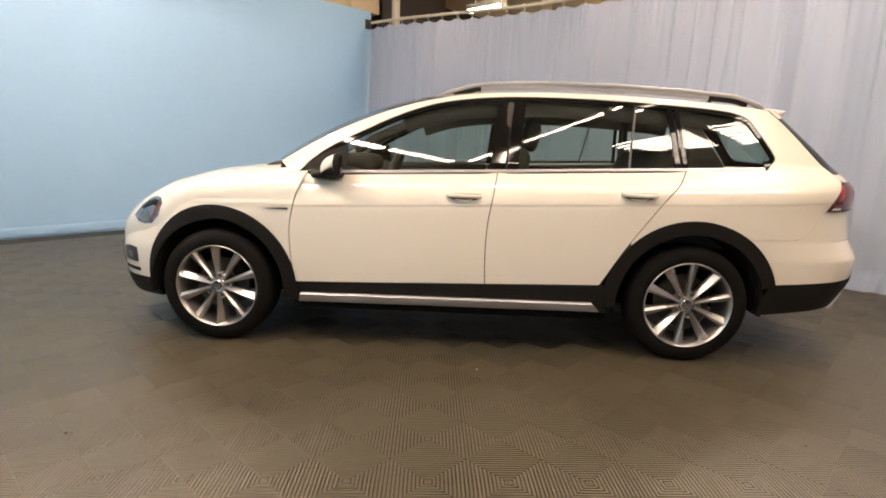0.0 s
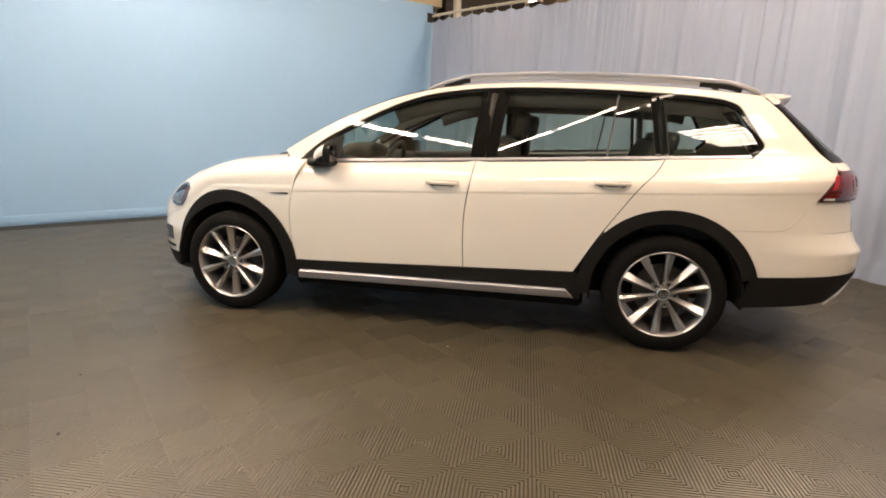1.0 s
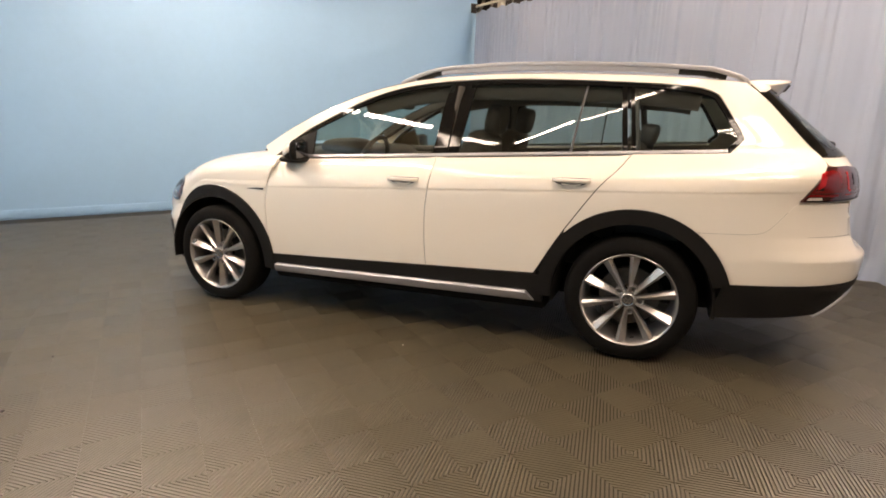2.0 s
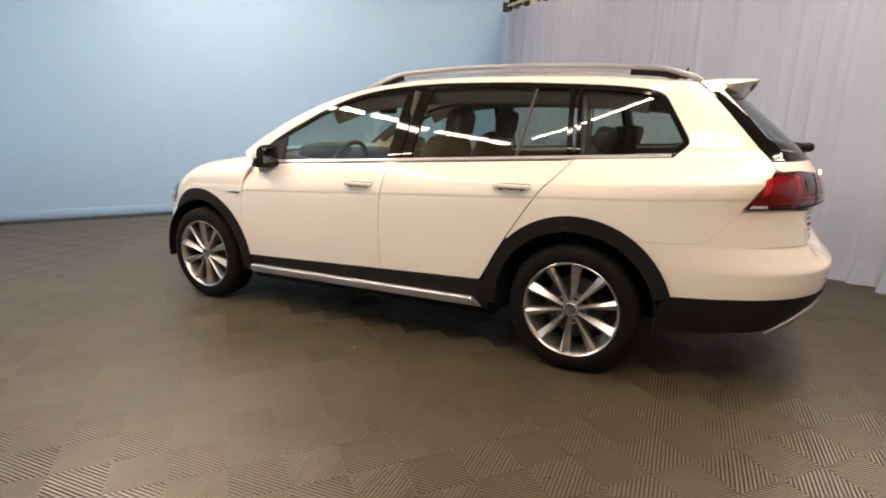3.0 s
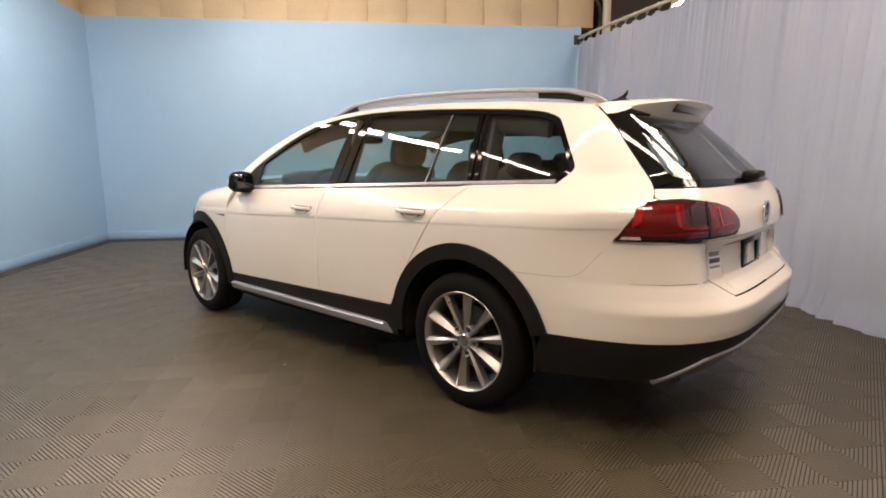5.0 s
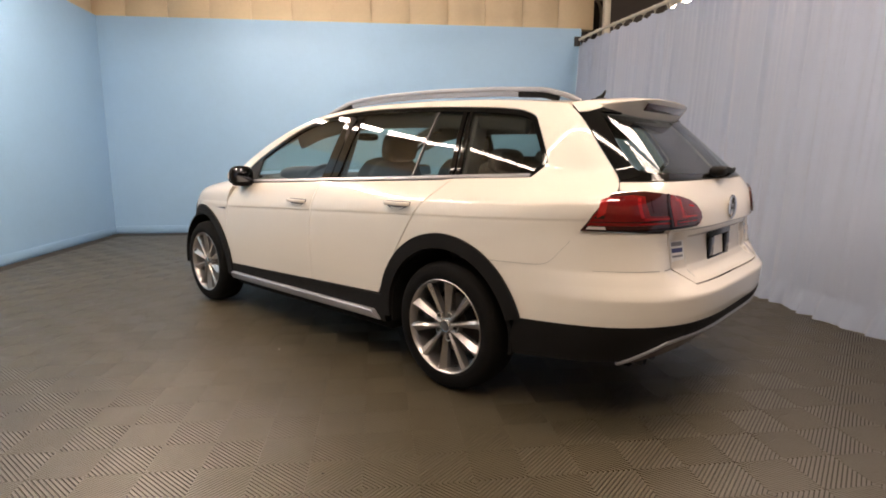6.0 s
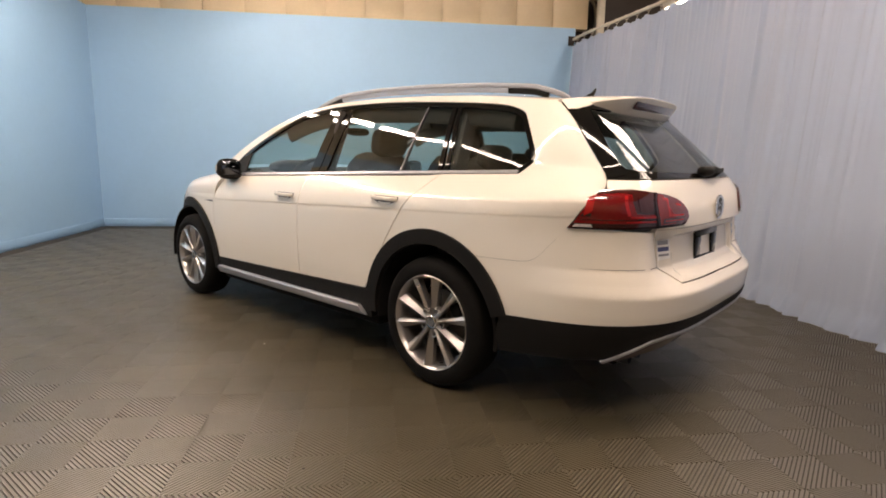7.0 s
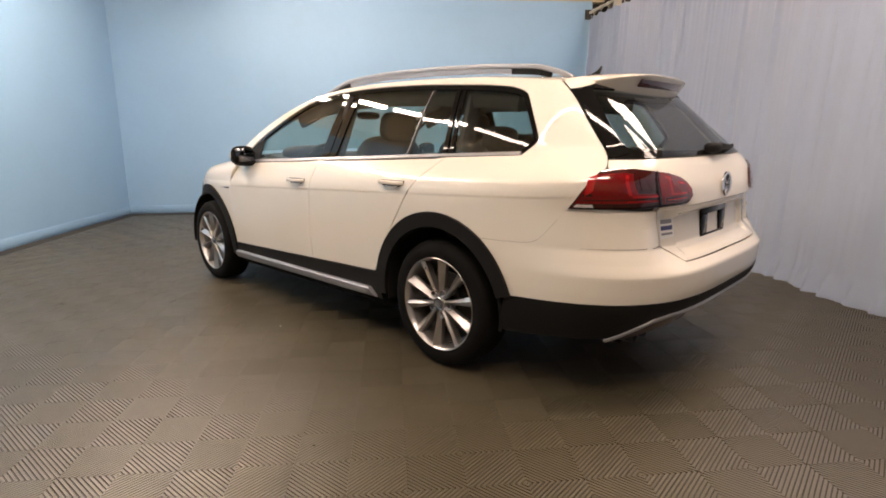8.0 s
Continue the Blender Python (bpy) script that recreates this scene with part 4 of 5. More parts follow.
for far in (False, True):
    o = [other(p) for p in outer] if far else outer
    i = [other(p) for p in hole] if far else hole
    quads = [[o[k], o[k + 1], i[k + 1], i[k]] for k in range(5)]
    skin("window_border", quads, wrap_rear, GLOSS, gate, "black border of the rear window", depth=.012, lift=0, cells=(.05, .03))
skin("window_border", [[outer[-1], other(outer[-1]), other(hole[-1]), foot[1], foot[0], hole[-1]]], wrap_rear, GLOSS, gate, "black border of the rear window", depth=.012, lift=-.0005, cells=(.06, .03))
skin("window_border", [[hole[0], other(hole[0]), other(outer[0]), outer[0]]], wrap_rear, GLOSS, gate, "black border of the rear window", depth=.012, lift=-.0005, cells=(.06, .03))


SPW = .545


def spoiler():
    """A roof spoiler that carries the roof's line on over the rear window: a deep trailing face in the middle that thins out to swept sides."""
    bm = bmesh.new()
    rows = []
    for k in range(49):
        s = -1 + 2 * k / 48
        y = s * SPW
        root = top(-.457, min(1, max(-1, -s * .98)))
        thin = .84 * abs(s) ** 2.6
        x_root, z_root = float(root[0]) - .006, float(root[2]) + .001
        x_tip = -.705 + .185 * abs(s) ** 3.6
        drop = .010 * abs(s) ** 3
        ring = []
        for f, lift in ((0, 0), (.35, .006), (.75, .004), (.97, -.002), (1.0, -.007), (.992, -.012), (.97, -.0175), (.775, -.088), (.735, -.094), (.68, -.095), (.55, -.084), (.30, -.060), (0, -.050)):
            x = x_root + (x_tip - x_root) * f
            deep = 1 - thin * min(1, 1.3 * f)
            z = z_root - .003 * f - drop * f + (lift if lift > -.01 else -.008 + (lift + .008) * deep)
            ring.append(bm.verts.new((x, y * (1 - .13 * f * abs(s)), z)))
        rows.append(ring)
    for a, b in zip(rows, rows[1:]):
        for i in range(len(a)):
            j = (i + 1) % len(a)
            bm.faces.new((a[i], b[i], b[j], a[j]))
    bm.faces.new(rows[0])
    bm.faces.new(rows[-1][::-1])
    bmesh.ops.recalc_face_normals(bm, faces=bm.faces)
    return smooth(bm, 32)


sp = part("spoiler", spoiler(), WHITE, gate, "white roof spoiler")
for far in (False, True):
    cheek = [(-.466, 1.384), (-.512, 1.342), (-.540, 1.345), (-.600, 1.372), (-.600, 1.398), (-.520, 1.396)]
    skin("spoiler_cheek", [[other(p) for p in cheek] if far else cheek], wrap_rear, WHITE, sp, depth=.01, lift=.003, cells=(.02, .02))
bm = box(-.004, .004, -.23, .23, -.020, .020, .003, 2)
bm.transform(pose(-.6785, 0, 1.3745, 0, -34, 0))
part("brake_light", bm, DARK_RED, sp, "dark red high brake light")
bm = sweep([(-.955, .0, 1.082), (-.965, -.06, 1.086), (-.95, -.20, 1.078), (-.915, -.36, 1.083)], lambda t: oval(.014 - .006 * t, .018 - .008 * t, 8, 2.5))
merge(bm, pillow(-.945, 0, 1.078, .036, .05, .024, 2.6))
part("wiper", bm, PLASTIC, gate, "black rear wiper parked along the window")
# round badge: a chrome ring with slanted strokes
bm = lathe([(.050, -.004), (.056, 0), (.056, .006), (.050, .010), (.044, .006), (.044, -.002), (.050, -.004)], 40, "X")
bm.transform(pose(-1.013, 0, .915, 0, 0, 180))
part("badge", bm, CHROME, gate, "round chrome badge")
bm = lathe([(.0, .0), (.044, .0), (.046, -.004), (.0, -.004)], 36, "X")
bm.transform(pose(-1.013, 0, .915, 0, 0, 180))
part("badge_disc", bm, CHARCOAL, gate, "black disc of the badge")
bm = None
for y0, z0, y1, z1 in ((-.030, .030, -.004, .0), (.030, .030, .004, .0), (-.036, .012, -.016, -.036), (.036, .012, .016, -.036), (-.016, -.036, .0, -.008), (.016, -.036, .0, -.008)):
    bm = sweep([(-1.015, y0, .915 + z0), (-1.015, y1, .915 + z1)], [(-.0035, -.004), (.0035, -.004), (.0035, .004), (-.0035, .004)], bm, up=(1, 0, 0))
part("badge_strokes", bm, CHROME, gate, "chrome strokes of the badge")
# number plate carrier with a square opening
bm = box(-.974, -.950, -.155, .155, .655, .690, .004, 1)
box(-.974, -.950, -.155, .155, .780, .815, .004, 1, bm)
box(-.974, -.950, -.155, -.075, .690, .780, .003, 1, bm)
box(-.974, -.950, .075, .155, .690, .780, .003, 1, bm)
part("plate_holder", bm, GLOSS, gate, "empty black number plate holder")
# dealer's sticker: plain bars
note = [(ur(y, z), z) for y, z in ((.535, .800), (.450, .803), (.447, .722), (.531, .716))]
st = skin("sticker", [note], wrap, STICKER, gate, "small white sticker with grey and blue lines", depth=.001, lift=.0035, cell=.04)
for z0, z1, y0, y1, m in ((.780, .797, .527, .462, GREY_INK), (.753, .771, .526, .458, INK), (.733, .742, .524, .458, GREY_INK)):
    skin("print_bar", [[(ur(y0, z0), z0), (ur(y1, z0), z0), (ur(y1, z1), z1), (ur(y0, z1), z1)]], wrap, m, st, depth=0, lift=.0048, cell=.04)
for z0, z1 in ((.775, .800), (.742, .764)):
    skin("letter_badge", [[(ur(-.54, z0), z0), (ur(-.445, z0), z0), (ur(-.445, z1), z1), (ur(-.54, z1), z1)]], wrap, CHROME, gate, "chrome lettering bar", depth=.002, lift=.004, cell=.04)

# rear bumper, its black apron and the silver guard
side_l = [(-.430, .452)] + circle(0, HUB, ARCH, 163.5, 126, 12) + [(x, z) for x, z in reversed(SEAM)][0:]
low = [(-.430, .452), (-.69, .466)] + [(ur(y, z), z) for y, z in ((.66, .474), (.43, .474), (.2, .470), (0, .470))]


upper = side_l + [(-.70, .853)] + [(ur(y, z), z) for y, z in ((.70, .845), (.572, .836), (.534, .687), (.449, .622))]
outline = clean(upper + [other(p) for p in reversed(upper)] + [other(p) for p in low] + list(reversed(low)))
bumper = skin("rear_bumper", [inset(outline, .0004)], wrap_rear, WHITE, car, "white rear bumper", cells=(.05, .008))
top_l = [(-.415, .454), (-.69, .466)] + [(ur(y, z), z) for y, z in ((.66, .474), (.43, .474), (.2, .470))]
bot_l = [(-.375, .282), (-.60, .299)] + [(ur(y, z), z) for y, z in ((.70, .317), (.55, .390), (.40, .395), (.2, .397))]
outline = clean(top_l + [other(p) for p in reversed(top_l)] + [other(p) for p in bot_l] + list(reversed(bot_l)))
skin("bumper_apron", [outline], wrap_rear, PLASTIC, bumper, "black plastic lower bumper", depth=.05, lift=.004, cells=(.05, .03))
top_l = [(ur(y, z), z) for y, z in ((.730, .308), (.66, .362), (.60, .402), (.53, .417), (.40, .422), (.2, .424))]
bot_l = [(ur(y, z), z) for y, z in ((.720, .300), (.66, .348), (.60, .388), (.53, .404), (.40, .411), (.2, .413))]
outline = clean(top_l + [other(p) for p in reversed(top_l)] + [other(p) for p in bot_l] + list(reversed(bot_l)))
guard = skin("rear_guard", [outline], wrap_rear, SATIN, bumper, "silver underride guard", depth=.03, lift=.012, cells=(.04, .03))
for far in (False, True):
    lip = [(ur(y, z), z) for y, z in ((.710, .303), (.66, .350), (.60, .390), (.53, .406), (.40, .412), (.30, .413), (.34, .398), (.42, .374), (.50, .352), (.58, .338), (.66, .318))]
    skin("guard_lip", [[other(p) for p in lip] if far else lip], wrap_rear, GUARD_LIP, guard, "dark lip under the guard's edge, tinted like its reddish reflection", depth=.02, lift=.007, cells=(.04, .02))
inner_t = [(ur(y, z), z) for y, z in ((.66, .318), (.55, .375), (.2, .386))]
inner_b = [(ur(y, z), z) for y, z in ((.60, .275), (.2, .268))]
outline = clean(inner_t + [other(p) for p in reversed(inner_t)] + [other(p) for p in inner_b] + list(reversed(inner_b)))
skin("diffuser", [outline], wrap_rear, PLASTIC, bumper, "black panel under the guard", depth=.03, lift=-.055, cells=(.06, .04))
part("reflector", box(-.985, -.97, .30, .50, .345, .368, .004, 1), DARK_RED, bumper, "dark red reflector strip")
for s in (.50, .40):
    bm = lathe([(.022, -.05), (.027, -.05), (.027, .10), (.022, .10), (.022, -.05)], 24, "X")
    bm.transform(pose(-.80, s, .262))
    part("exhaust_tip", bm, GREY_TRIM, car, "small dark steel exhaust tip")


# joint above the bumper's shelf
for far in (False, True):
    edge = [(-.74, .6915), (-.86, .6908), (ur(.545, .6905), .6905), (ur(.545, .693), .693), (-.86, .6925), (-.74, .692)]
    skin("panel_joint", [[other(p) for p in edge] if far else edge], wrap_rear, DARK, bumper, "thin dark joint above the bumper", depth=0, lift=.0022, cells=(.05, .02))

# tail lights that run round the corner
def tail_light(mirror):
    kw = dict(mirror=mirror)

    def at(*pairs):
        return [(ur(y, z), z) for y, z in pairs]

    edge = [(-.690, .853), (-.735, .920), (-.770, .971), (-.786, 1.000)] + at((.66, 1.004), (.60, .996), (.52, .985), (.45, .967), (.41, .945), (.385, .918), (.379, .892), (.405, .870), (.46, .860), (.58, .856), (.69, .852))
    lamp = skin("tail_light", [edge], wrap, DARK_RED, car, "dark red glossy tail light", depth=.014, lift=.009, cell=.035, **kw)
    glow_l = [(-.722, .893), (-.752, .938), (-.790, .985)] + at((.705, .990), (.675, .985), (.672, .915), (.60, .912), (.585, .905), (.585, .893))
    skin("red_lens", [glow_l], wrap, RED_LENS, lamp, "bright red lens", depth=0, lift=.0100, cell=.03, **kw)
    inner = at((.565, .989), (.51, .981), (.452, .963), (.415, .942), (.391, .915), (.388, .893), (.41, .876), (.565, .868))
    skin("red_lens", [inner], wrap, RED_LENS, lamp, "bright red lens", depth=0, lift=.0100, cell=.03, **kw)
    for shape in ([(-.757, .972), (-.783, .984), (-.777, .926), (-.748, .906)], at((.702, .980), (.692, .980), (.690, .908), (.700, .906)), at((.690, .907), (.595, .906), (.595, .900), (.690, .900)), at((.530, .909), (.430, .908), (.430, .902), (.530, .902)), at((.475, .951), (.440, .945), (.440, .938), (.475, .943))):
        skin("light_guide", [shape], wrap, BRIGHT_RED, lamp, "bright red light guide", depth=0, lift=.0112, cell=.03, **kw)
    pocket = at((.660, .975), (.590, .975), (.590, .925), (.660, .925))
    skin("smoked_lens", [pocket], wrap, DARK_RED, lamp, "smoked dark red lens", depth=0, lift=.0105, cell=.03, **kw)
    low = [(-.712, .876), (-.722, .889)] + at((.585, .889), (.585, .878))
    skin("red_lens", [low], wrap, RED_LENS, lamp, "bright red lens", depth=0, lift=.0100, cell=.03, **kw)
    skin("reversing_lens", [[(-.708, .861), (-.718, .873), (-.772, .873), (-.776, .861)]], wrap, CLEAR_LENS, lamp, "clear reversing lens", depth=0, lift=.0108, cell=.03, **kw)
    dark = [at((.556, .893), (.400, .897), (.412, .880), (.556, .873)), at((.668, .897), (.590, .897), (.590, .890), (.668, .890))]
    dark.append([(-.737, .905), (-.745, .916), (-.775, .916), (-.772, .905)])
    for shape in dark:
        skin("smoked_lens", [shape], wrap, DARK_RED, lamp, "smoked dark red lens", depth=0, lift=.0106, cell=.03, **kw)
    for shape in (at((.70, .886), (.60, .886), (.60, .8825), (.70, .8825)), at((.545, .886), (.43, .888), (.43, .8845), (.545, .8825)), at((.552, .975), (.520, .970), (.516, .905), (.526, .905), (.532, .962), (.552, .966))):
        skin("light_guide", [shape], wrap, BRIGHT_RED, lamp, "bright red light guide", depth=0, lift=.0112, cell=.03, **kw)
    band = [(-.704, .857), (-.708, .8605)] + at((.70, .8605), (.58, .866), (.44, .8665), (.41, .8755), (.402, .872), (.43, .862), (.58, .858), (.69, .8545))
    skin("smoked_lens", [band], wrap, GLOSS, lamp, "black lower edge of the lamp", depth=0, lift=.0106, cell=.03, **kw)
    joint = at((.578, .994), (.570, .993), (.574, .856), (.582, .856))
    skin("lens_joint", [joint], wrap, GLOSS, lamp, "black joint in the lens", depth=0, lift=.0112, cell=.03, **kw)
    return lamp


tail_light(False)
tail_light(True)

# front end
FT = [(2.99, .66), (3.035, .60), (3.05, .56), (3.085, .43), (3.09, .325)]


def other_f(p):
    x, z = p
    w, h = float(half_width(2.6, z)), 0.5 ** (1 / NF)
    u0 = float(XF + (FRONT(z) - XF) * h)
    return (u0 + 2 * w * h - (x - u0), z)


def wrap_front(u, z):
    u, z = np.asarray(u, float), np.asarray(z, float)
    w, h = half_width(2.6, z), 0.5 ** (1 / NF)
    mid = XF + (FRONT(z) - XF) * h + w * h
    q = wrap(np.where(u > mid, 2 * mid - u, u), z)
    q[..., 1] *= np.where(u > mid, -1, 1)
    return q


lo = [(3.09, .322), (3.25, .318), (uf(.5, .315), .315), (uf(.2, .315), .315)]
hi = [(3.036, float(FOOT(3.036)) - .004), (3.10, float(FOOT(3.1)) - .002), (3.2, float(FOOT(3.2)) - .002), (3.3, .555), (uf(.5, .51), .51), (uf(.2, .50), .50)]
outline = clean([(3.050, .56)] + hi + [other_f(p) for p in reversed(hi)] + [other_f(p) for p in FT[2:]] + [other_f(p) for p in lo[1:]] + list(reversed(lo)) + [(3.085, .43)])
nose = skin("front_bumper", [outline], wrap_front, WHITE, car, "white front bumper", cells=(.05, .03))
lo2 = [(3.03, .215), (3.2, .21), (uf(.5, .21), .21), (uf(.2, .21), .21)]
outline = clean(lo + [other_f(p) for p in reversed(lo)] + [other_f(p) for p in lo2] + list(reversed(lo2)))
skin("front_lip", [outline], wrap_front, PLASTIC, nose, "black plastic lower lip", depth=.04, lift=.003, cells=(.05, .04))
skin("grille", [[(3.40, .1), (3.47, .3), (3.48, 1.0), (3.47, 1.7), (3.40, 1.9), (3.385, 1.6), (3.425, 1.3), (3.43, 1.0), (3.425, .7), (3.385, .4)]], bonnet, GLOSS, nose, "black grille", depth=.02, lift=-.004, cells=(.02, .08))
gr = [(uf(.50, .36), .36), (uf(.50, .50), .50)]
skin("lower_grille", [clean(gr + [other_f(p) for p in reversed(gr)])], wrap_front, PLASTIC, nose, "black lower grille", depth=.01, lift=.003, cells=(.06, .03))


def over(x, z):
    """Place (x, z) on the wing's surface, in its own coordinates."""
    f = min(1.0, max(0.0, (z - float(FOOT(x))) / (float(CREST(x)) - float(FOOT(x)))))
    return (x, math.asin(f ** 1.7) / (math.pi / 2))


def headlight(mirror):
    kw = dict(mirror=mirror, cells=(.02, .02))
    poly = [over(3.0 + .86 * (x - 3.0), z + .003) for x, z in ((2.985, .775), (3.01, .802), (3.06, .806), (3.12, .79), (3.20, .745), (3.27, .68), (3.22, .650), (3.16, .642), (3.085, .648), (3.02, .70))]
    lamp = skin("headlight", [poly], bonnet, LAMP_GLASS, car, "glassy headlight", depth=.02, lift=.004, **kw)
    rim = [over(3.0 + .86 * (x - 3.0), z + .003) for x, z in ((2.992, .772), (3.008, .785), (3.060, .715), (3.10, .656), (3.085, .654), (3.035, .704))]
    skin("lamp_edge", [rim], bonnet, AMBER, lamp, "amber side reflector", depth=0, lift=.0055, **kw)
    hood = [over(3.0 + .86 * (x - 3.0), z + .003) for x, z in ((3.012, .782), (3.062, .790), (3.12, .776), (3.19, .735), (3.17, .725), (3.11, .745), (3.06, .757), (3.035, .748))]
    skin("lamp_hood", [hood], bonnet, GLOSS, lamp, "dark upper part behind the lamp's glass", depth=0, lift=.0052, **kw)
    low = [over(3.0 + .86 * (x - 3.0), z + .003) for x, z in ((3.098, .668), (3.16, .658), (3.235, .674), (3.205, .702), (3.14, .712), (3.112, .694))]
    skin("lamp_bowl", [low], bonnet, ALLOY, lamp, "bright reflector behind the lamp's glass", depth=0, lift=.0056, **kw)
    kw = dict(mirror=mirror, cell=.03)
    skin("fog_surround", [[(3.20, .405), (3.20, .495), (3.25, .50), (3.31, .485), (3.31, .405)]], wrap, GREY_TRIM, nose, "black fog lamp surround", depth=.004, lift=.004, **kw)
    skin("fog_lamp", [[(3.225, .425), (3.225, .465), (3.265, .47), (3.265, .425)]], wrap, LAMP_GLASS, nose, "small fog lamp", depth=.002, lift=.007, **kw)
    skin("vent", [[(3.19, .350), (3.19, .370), (3.31, .370), (3.31, .350)]], wrap, PLASTIC, nose, "black air slot", depth=.004, lift=.004, **kw)


for far in (False, True):
    lug = [(2.955, .668), (2.985, .60), (3.02, .53), (3.13, .53), (3.14, .60), (3.06, .64), (3.0, .668)]
    skin("wing_lug", [[(2.945, .0), (3.10, .0), (3.10, .16), (2.945, .16)]], bonnet, WHITE, nose, depth=0, lift=-.003, cells=(.03, .03), mirror=far)
    skin("bumper_lug", [lug], wrap, WHITE, nose, depth=0, lift=-.0025, cells=(.03, .03), mirror=far)
headlight(False)
headlight(True)


# door mirrors
def door_mirror(s):
    """A white cap in front, a black housing and foot, and the glass facing back."""
    arm = box(1.94, 2.04, .78, .86, .962, .992, .012, 2)
    cap = pillow(1.956, .897, 1.046, .062, .086, .050, 2.5)
    shell = pillow(1.950, .897, 1.010, .054, .083, .044, 3)
    foot = pillow(1.990, .845, .972, .088, .075, .022, 3)
    merge(shell, pillow(1.926, .901, 1.030, .024, .093, .065, 3))
    for bm, x0 in ((cap, 1.930), (shell, 1.908)):
        for v in bm.verts:
            v.co.x = max(v.co.x, x0)
            v.co.x -= .12 * (v.co.y - .85)
            v.co.z -= max(0, v.co.x - 1.915) * (.45 if v.co.z > 1.02 else 0)
    merge(shell, foot)
    glass = box(1.899, 1.904, .828, .972, .984, 1.078, .002, 1)
    for v in glass.verts:
        v.co.x -= .12 * (v.co.y - .85) - .001
    flip = Matrix.Diagonal((1, s, 1, 1))
    merge(shell, arm)
    for bm in (cap, shell, glass):
        bm.transform(flip)
        if s < 0:
            bmesh.ops.reverse_faces(bm, faces=bm.faces[:])
    owner = left_front if s > 0 else right_front
    part("mirror_cap", cap, WHITE, owner, "white mirror cap")
    part("mirror_housing", shell, PLASTIC, owner, "black mirror housing")
    part("mirror_glass", glass, MIRROR, owner, "mirror glass")
    corner = [(2.185, .972), (2.122, 1.024), (2.036, 1.088), (1.900, 1.140), (1.890, .988)]
    skin("mirror_corner", [corner], wrap, PLASTIC, owner, "black triangle behind the mirror", depth=.01, lift=.001, mirror=s < 0)


door_mirror(1)
door_mirror(-1)


# wheels
def wheel(x, s, phase, label):
    hub = new("wheel")
    hub.parent = car
    tagged(hub, label)
    flip = Matrix.Translation((x, s * .80, HUB)) @ Matrix.Diagonal((1, s, 1, 1))

    def add(name, bm, mat, text=""):
        bm.transform(flip)
        if s < 0:
            bmesh.ops.reverse_faces(bm, faces=bm.faces[:])
        return part(name, bm, mat, hub, text)

    prof = [(.222, -.10), (.262, -.108), (.300, -.104), (.317, -.088), (.3235, -.06), (.325, 0), (.3235, .045), (.317, .070), (.300, .086), (.268, .094), (.240, .090), (.226, .080), (.222, .06)]
    tyre = lathe(prof, 96)
    add("tyre", tyre, RUBBER, "black road tyre")
    rim = lathe([(.236, .078), (.2385, .086), (.234, .090), (.226, .083), (.219, .055), (.212, .0), (.205, -.09), (.215, -.095), (.222, -.09), (.222, .06), (.236, .078)], 96)
    for k in range(10):
        a = 2 * math.pi * k / 10 + phase
        side = 1 if k % 2 else -1
        own = bmesh.new()
        rows = []
        for t in np.linspace(0, 1, 5):
            r = .040 + t * .192
            w = .0095 + .0160 * t ** 1.3
            h = .070 + .013 * t
            rows.append([own.verts.new((r, h + dh, d * side * w)) for d, dh in ((-1, -.044), (-1, -.020), (.34, .004), (1, -.007), (1, -.044))])
        for p, q in zip(rows, rows[1:]):
            for i in range(4):
                own.faces.new((p[i], p[i + 1], q[i + 1], q[i]))
        bmesh.ops.recalc_face_normals(own, faces=own.faces)
        smooth(own, 12)
        merge(rim, own, Matrix.Rotation(-a, 4, "Y"))
    lathe([(.0, .062), (.030, .064), (.036, .064), (.042, .058), (.046, .03), (.0, .03)], 40, "Y", rim)
    add("rim", rim, ALLOY, "ten-spoke silver alloy rim")
    add("centre_cap", lathe([(.0, .076), (.026, .075), (.030, .071), (.030, .062)], 32), GREY_TRIM, "dark grey centre cap")
    cap = lathe([(.0265, .0752), (.029, .0758), (.0315, .0735), (.0315, .062)], 32)
    for y0, z0, y1, z1 in ((-.016, .016, -.002, .0), (.016, .016, .002, .0), (-.019, .006, -.008, -.019), (.019, .006, .008, -.019), (-.008, -.019, .0, -.004), (.008, -.019, .0, -.004)):
        sweep([(y0, .0765, z0), (y1, .0765, z1)], [(-.002, -.002), (.002, -.002), (.002, .002), (-.002, .002)], cap, up=(0, 1, 0))
    add("cap_ring", cap, CHROME, "chrome ring and strokes on the cap")
    for k in range(5):
        a = 2 * math.pi * k / 5 + phase + .31
        b = lathe([(.0, .046), (.0068, .046), (.0085, .042), (.0085, .030)], 6)
        well = lathe([(.0125, .066), (.0165, .068), (.0190, .064), (.0190, .030), (.0125, .030), (.0125, .058)], 20)
        m = Matrix.Translation((.060 * math.cos(a), 0, .060 * math.sin(a)))
        b.transform(m)
        well.transform(m)
        add("wheel_bolt", b, STEEL, "steel wheel bolt")
        add("bolt_collar", well, ALLOY, "silver collar round a bolt")
    a = phase - 1.33
    valve = lathe([(.0, .074), (.0038, .074), (.0045, .066), (.0045, .040), (.0, .040)], 10)
    valve.transform(Matrix.Translation((.203 * math.cos(a), 0, .203 * math.sin(a))))
    add("tyre_valve", valve, RUBBER, "small black tyre valve")
    add("brake_disc", lathe([(.0, .010), (.055, .012), (.060, -.01), (.070, -.012), (.150, -.012), (.152, -.03), (.0, -.03)], 48), DISC, "worn dark steel brake disc")
    cal = box(-.045, .045, -.05, .022, .095, .165, .012, 2)
    cal.transform(Matrix.Rotation(radians(-60), 4, "Y"))
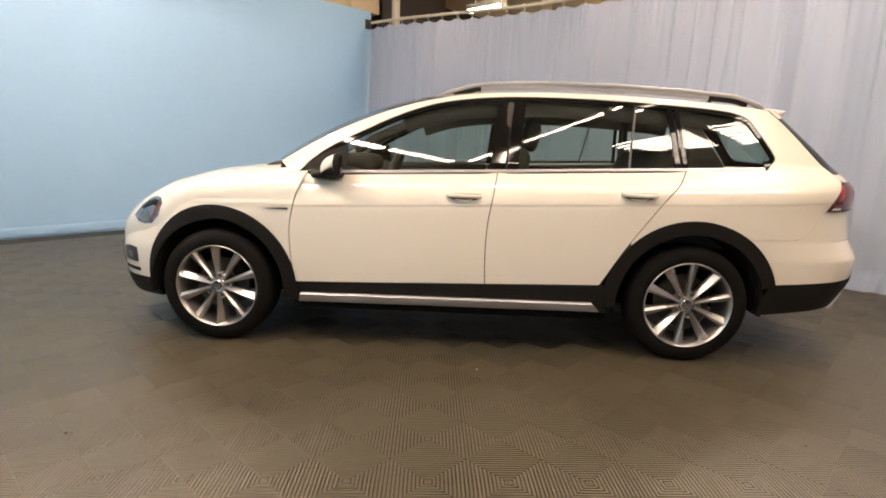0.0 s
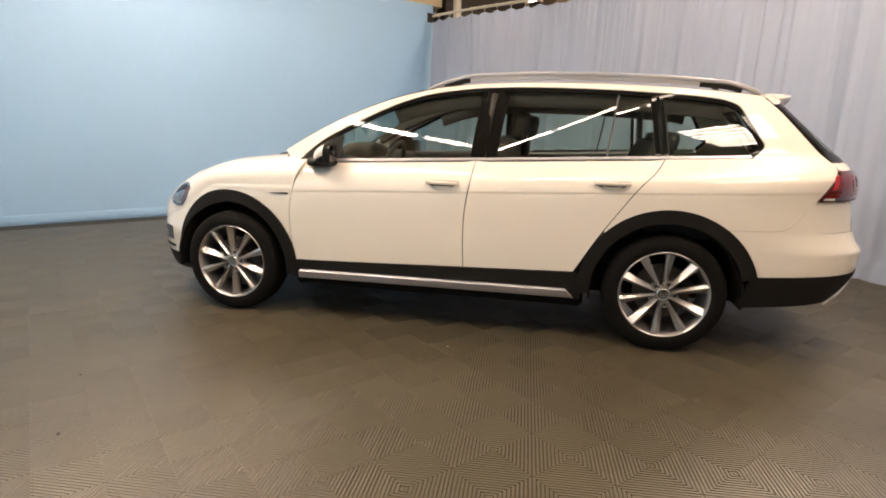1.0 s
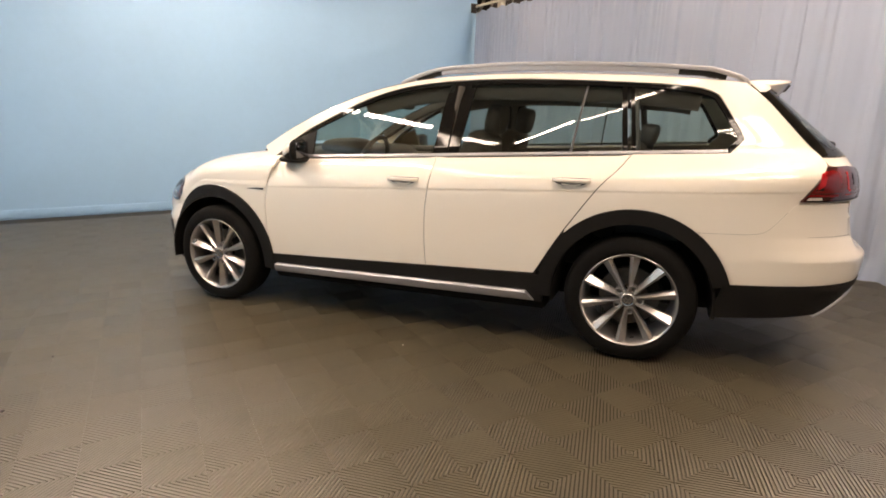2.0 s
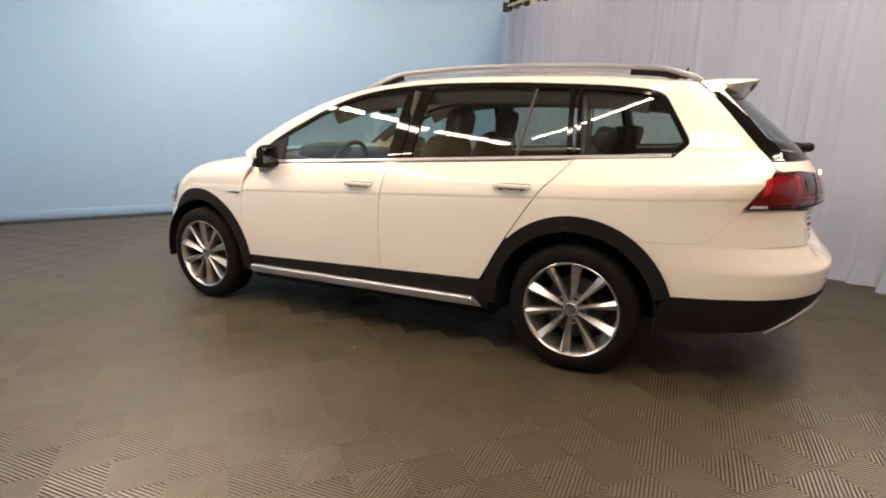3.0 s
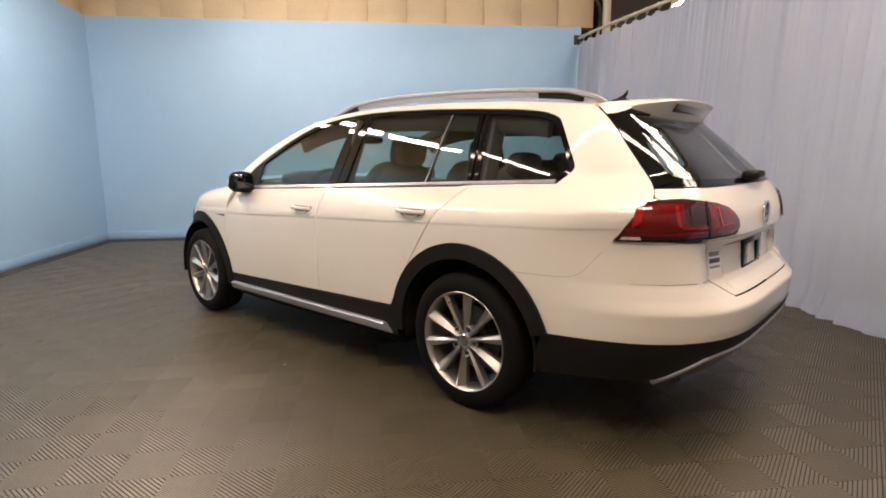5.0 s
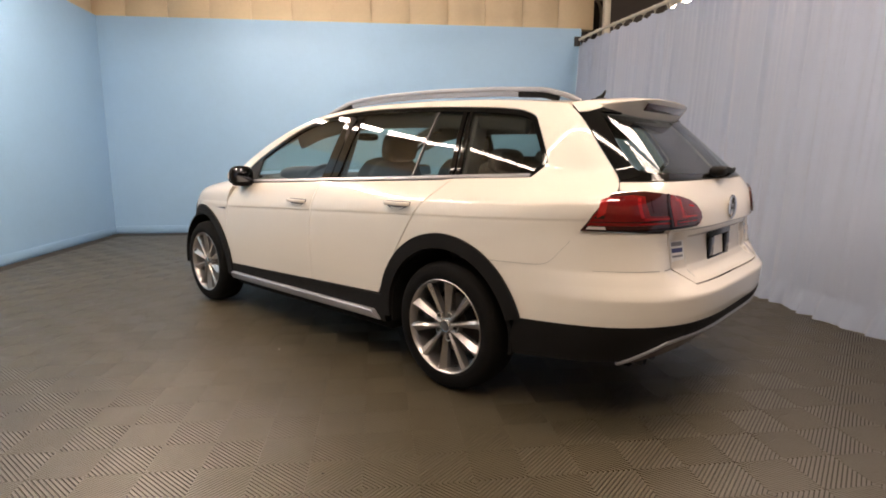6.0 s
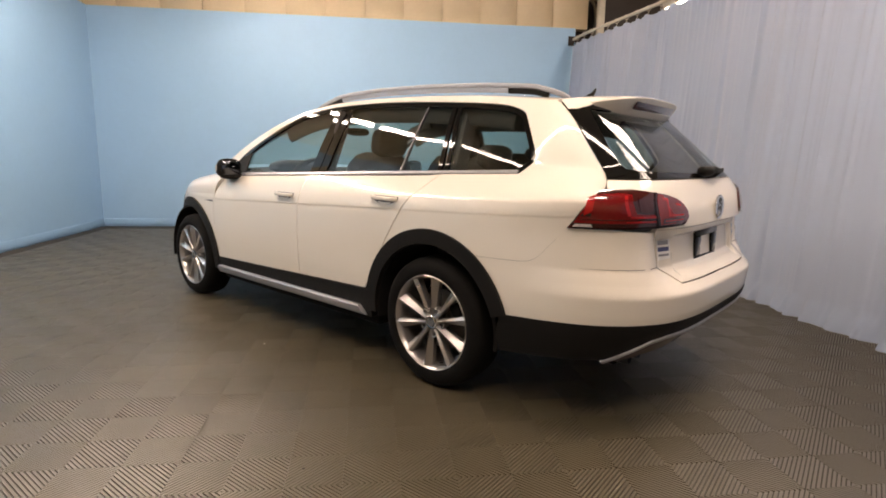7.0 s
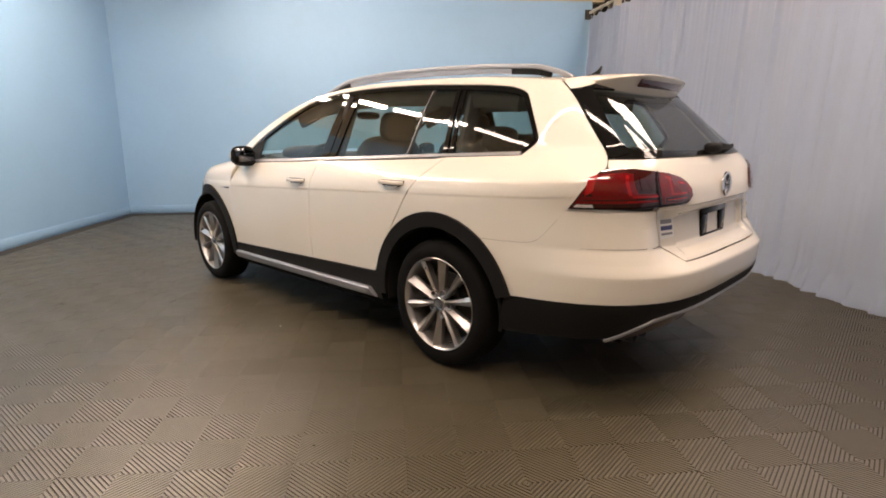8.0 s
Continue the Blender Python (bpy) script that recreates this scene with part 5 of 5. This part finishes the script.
    add("brake_caliper", cal, DARK, "dark brake caliper")
    return hub


for x in (0, WB):
    for s in (1, -1):
        wheel(x, s, .28 if x else .41, "alloy wheel with a black tyre")

# wheel housings and floor pan
for x in (0, WB):
    for s in (1, -1):
        bm = lathe([(.0, -.28), (.385, -.28), (.400, .05), (.385, .055), (.375, -.27), (.0, -.27)], 48)
        bm.transform(Matrix.Translation((x, s * .82, HUB)) @ Matrix.Diagonal((1, s, 1, 1)))
        bmesh.ops.delete(bm, geom=[v for v in bm.verts if v.co.z < .24], context="VERTS")
        part("wheel_housing", bm, DARK, car, "black wheel housing")
bm = box(.42, 2.2, -.84, .84, .205, .30, .02, 1)
box(-.80, 3.25, -.52, .52, .215, .36, .02, 1, bm)
part("floor_pan", bm, DARK, car, "dark underside")
part("cabin_floor", box(-.78, .45, -.5, .5, .36, .40, 0, 1, box(.45, 2.2, -.74, .74, .36, .40)), CHARCOAL, car, "dark carpet")
part("boot_floor", box(-.84, -.02, -.53, .53, .60, .63, .01, 1), CHARCOAL, car, "dark boot floor")
part("bulkhead", box(2.20, 2.24, -.72, .72, .3, .98), CHARCOAL, car, "dark bulkhead")


# inside
def door_card(s, x0, x1, name):
    y = s * (.755 if name == "f" else .70)
    bm = box(x0, x1, min(y, y + s * .04), max(y, y + s * .04), .45, .95, .015, 2)
    owner = {("f", 1): left_front, ("f", -1): right_front, ("r", 1): left_rear, ("r", -1): right_rear}[(name, s)]
    part("door_card", bm, CHARCOAL, owner, "dark door lining")
    part("door_top_roll", box(x0, x1, min(y, y + s * .045), max(y, y + s * .045), .95, 1.0, .015, 2), CHARCOAL, owner, "dark upper door lining")
    part("armrest", box(x0 + .15, x1 - .15, min(y, y - s * .06), max(y, y - s * .06), .70, .75, .015, 2), CHARCOAL, owner, "dark armrest")


for s in (1, -1):
    door_card(s, 1.10, 2.12, "f")
    door_card(s, .42, 1.05, "r")


def seat(x, y, w, name, label):
    ob = new(name)
    ob.parent = car
    tagged(ob, label)
    part("seat_base", pillow(x, y, .50, .26, w, .11, 3.2, -6), SEAT, ob)
    part("backrest", pillow(x - .31, y, .83, .085, w * .97, .33, 4.2, -18), SEAT, ob)
    return ob


for y in (.37, -.37):
    ob = seat(1.32, y, .26, "front_seat", "dark grey cloth front seat")
    part("headrest", pillow(.85, y, 1.210, .05, .130, .088, 3.8, -12), SEAT, ob)
    for d in (-.05, .05):
        part("headrest_post", sweep([(.88, y + d, 1.10), (.86, y + d, 1.20)], oval(.006, .006, 8), up=(1, 0, 0)), CHROME, ob)
ob = seat(.42, 0, .66, "rear_bench", "dark grey cloth rear bench")
for y in (.42, 0, -.42):
    part("headrest", pillow(-.02, y, 1.125, .045, .12, .065, 3.6, -14), CHARCOAL, ob, "dark headrest")
dash = part("dashboard", pillow(2.04, 0, .88, .26, .735, .152, 4), CHARCOAL, car, "dark dashboard")
part("instrument_hood", pillow(1.90, .37, 1.030, .13, .21, .060, 2.8), CHARCOAL, dash, "dark hood over the instruments")
part("dash_panel", pillow(1.93, 0, .78, .15, .72, .10, 4), CHARCOAL, car, "dark lower dashboard")
bm = sweep([(0, .182 * math.cos(a), .182 * math.sin(a)) for a in np.linspace(0, 2 * math.pi, 37)], oval(.016, .016, 10), cap=False, up=(1, 0, 0))
merge(bm, pillow(0, 0, 0, .03, .06, .055, 2.6))
box(-.012, .012, -.17, .17, -.018, .018, .006, 1, bm)
box(-.012, .012, -.018, .018, -.17, 0, .006, 1, bm)
bm.transform(pose(1.72, .37, .928, 0, -24, 0))
part("steering_wheel", bm, CHARCOAL, car, "dark steering wheel")
part("interior_mirror", pillow(1.62, 0, 1.31, .012, .11, .03, 3), GLOSS, car, "black interior mirror")
for s in (1, -1):
    rail = [(x, s * (float(wrap(x, win_z(x) - .03)[1]) - .055), win_z(x) - .045) for x in np.linspace(1.60, -.26, 26)]
    part("roof_lining", sweep(rail, oval(.022, .066, 10, 3.5)), LINER, car, "dark cloth lining along the roof's side")
    post = [(x, s * (float(wrap(x, float(EDGE(x)) - .02)[1]) - .040), float(EDGE(x)) - .030) for x in np.linspace(2.16, 1.36, 14)]
    part("pillar_lining", sweep(post, oval(.034, .034, 10, 2.6)), LINER, car, "dark windscreen pillar lining")
    part("pillar_lining", sweep([(1.03, s * .735, .98), (.99, s * .60, 1.38)], oval(.045, .018, 10, 3), up=(1, 0, 0)), LINER, car, "dark pillar lining")
    part("pillar_lining", sweep([(.02, s * .68, 1.0), (.06, s * .52, 1.36)], oval(.05, .02, 10, 3), up=(1, 0, 0)), CHARCOAL, car, "dark pillar lining")
    part("boot_lining", box(-.60, .10, min(s * .62, s * .66), max(s * .62, s * .66), .60, 1.0, .02, 2), CHARCOAL, car, "dark boot lining")

lay_tiles()
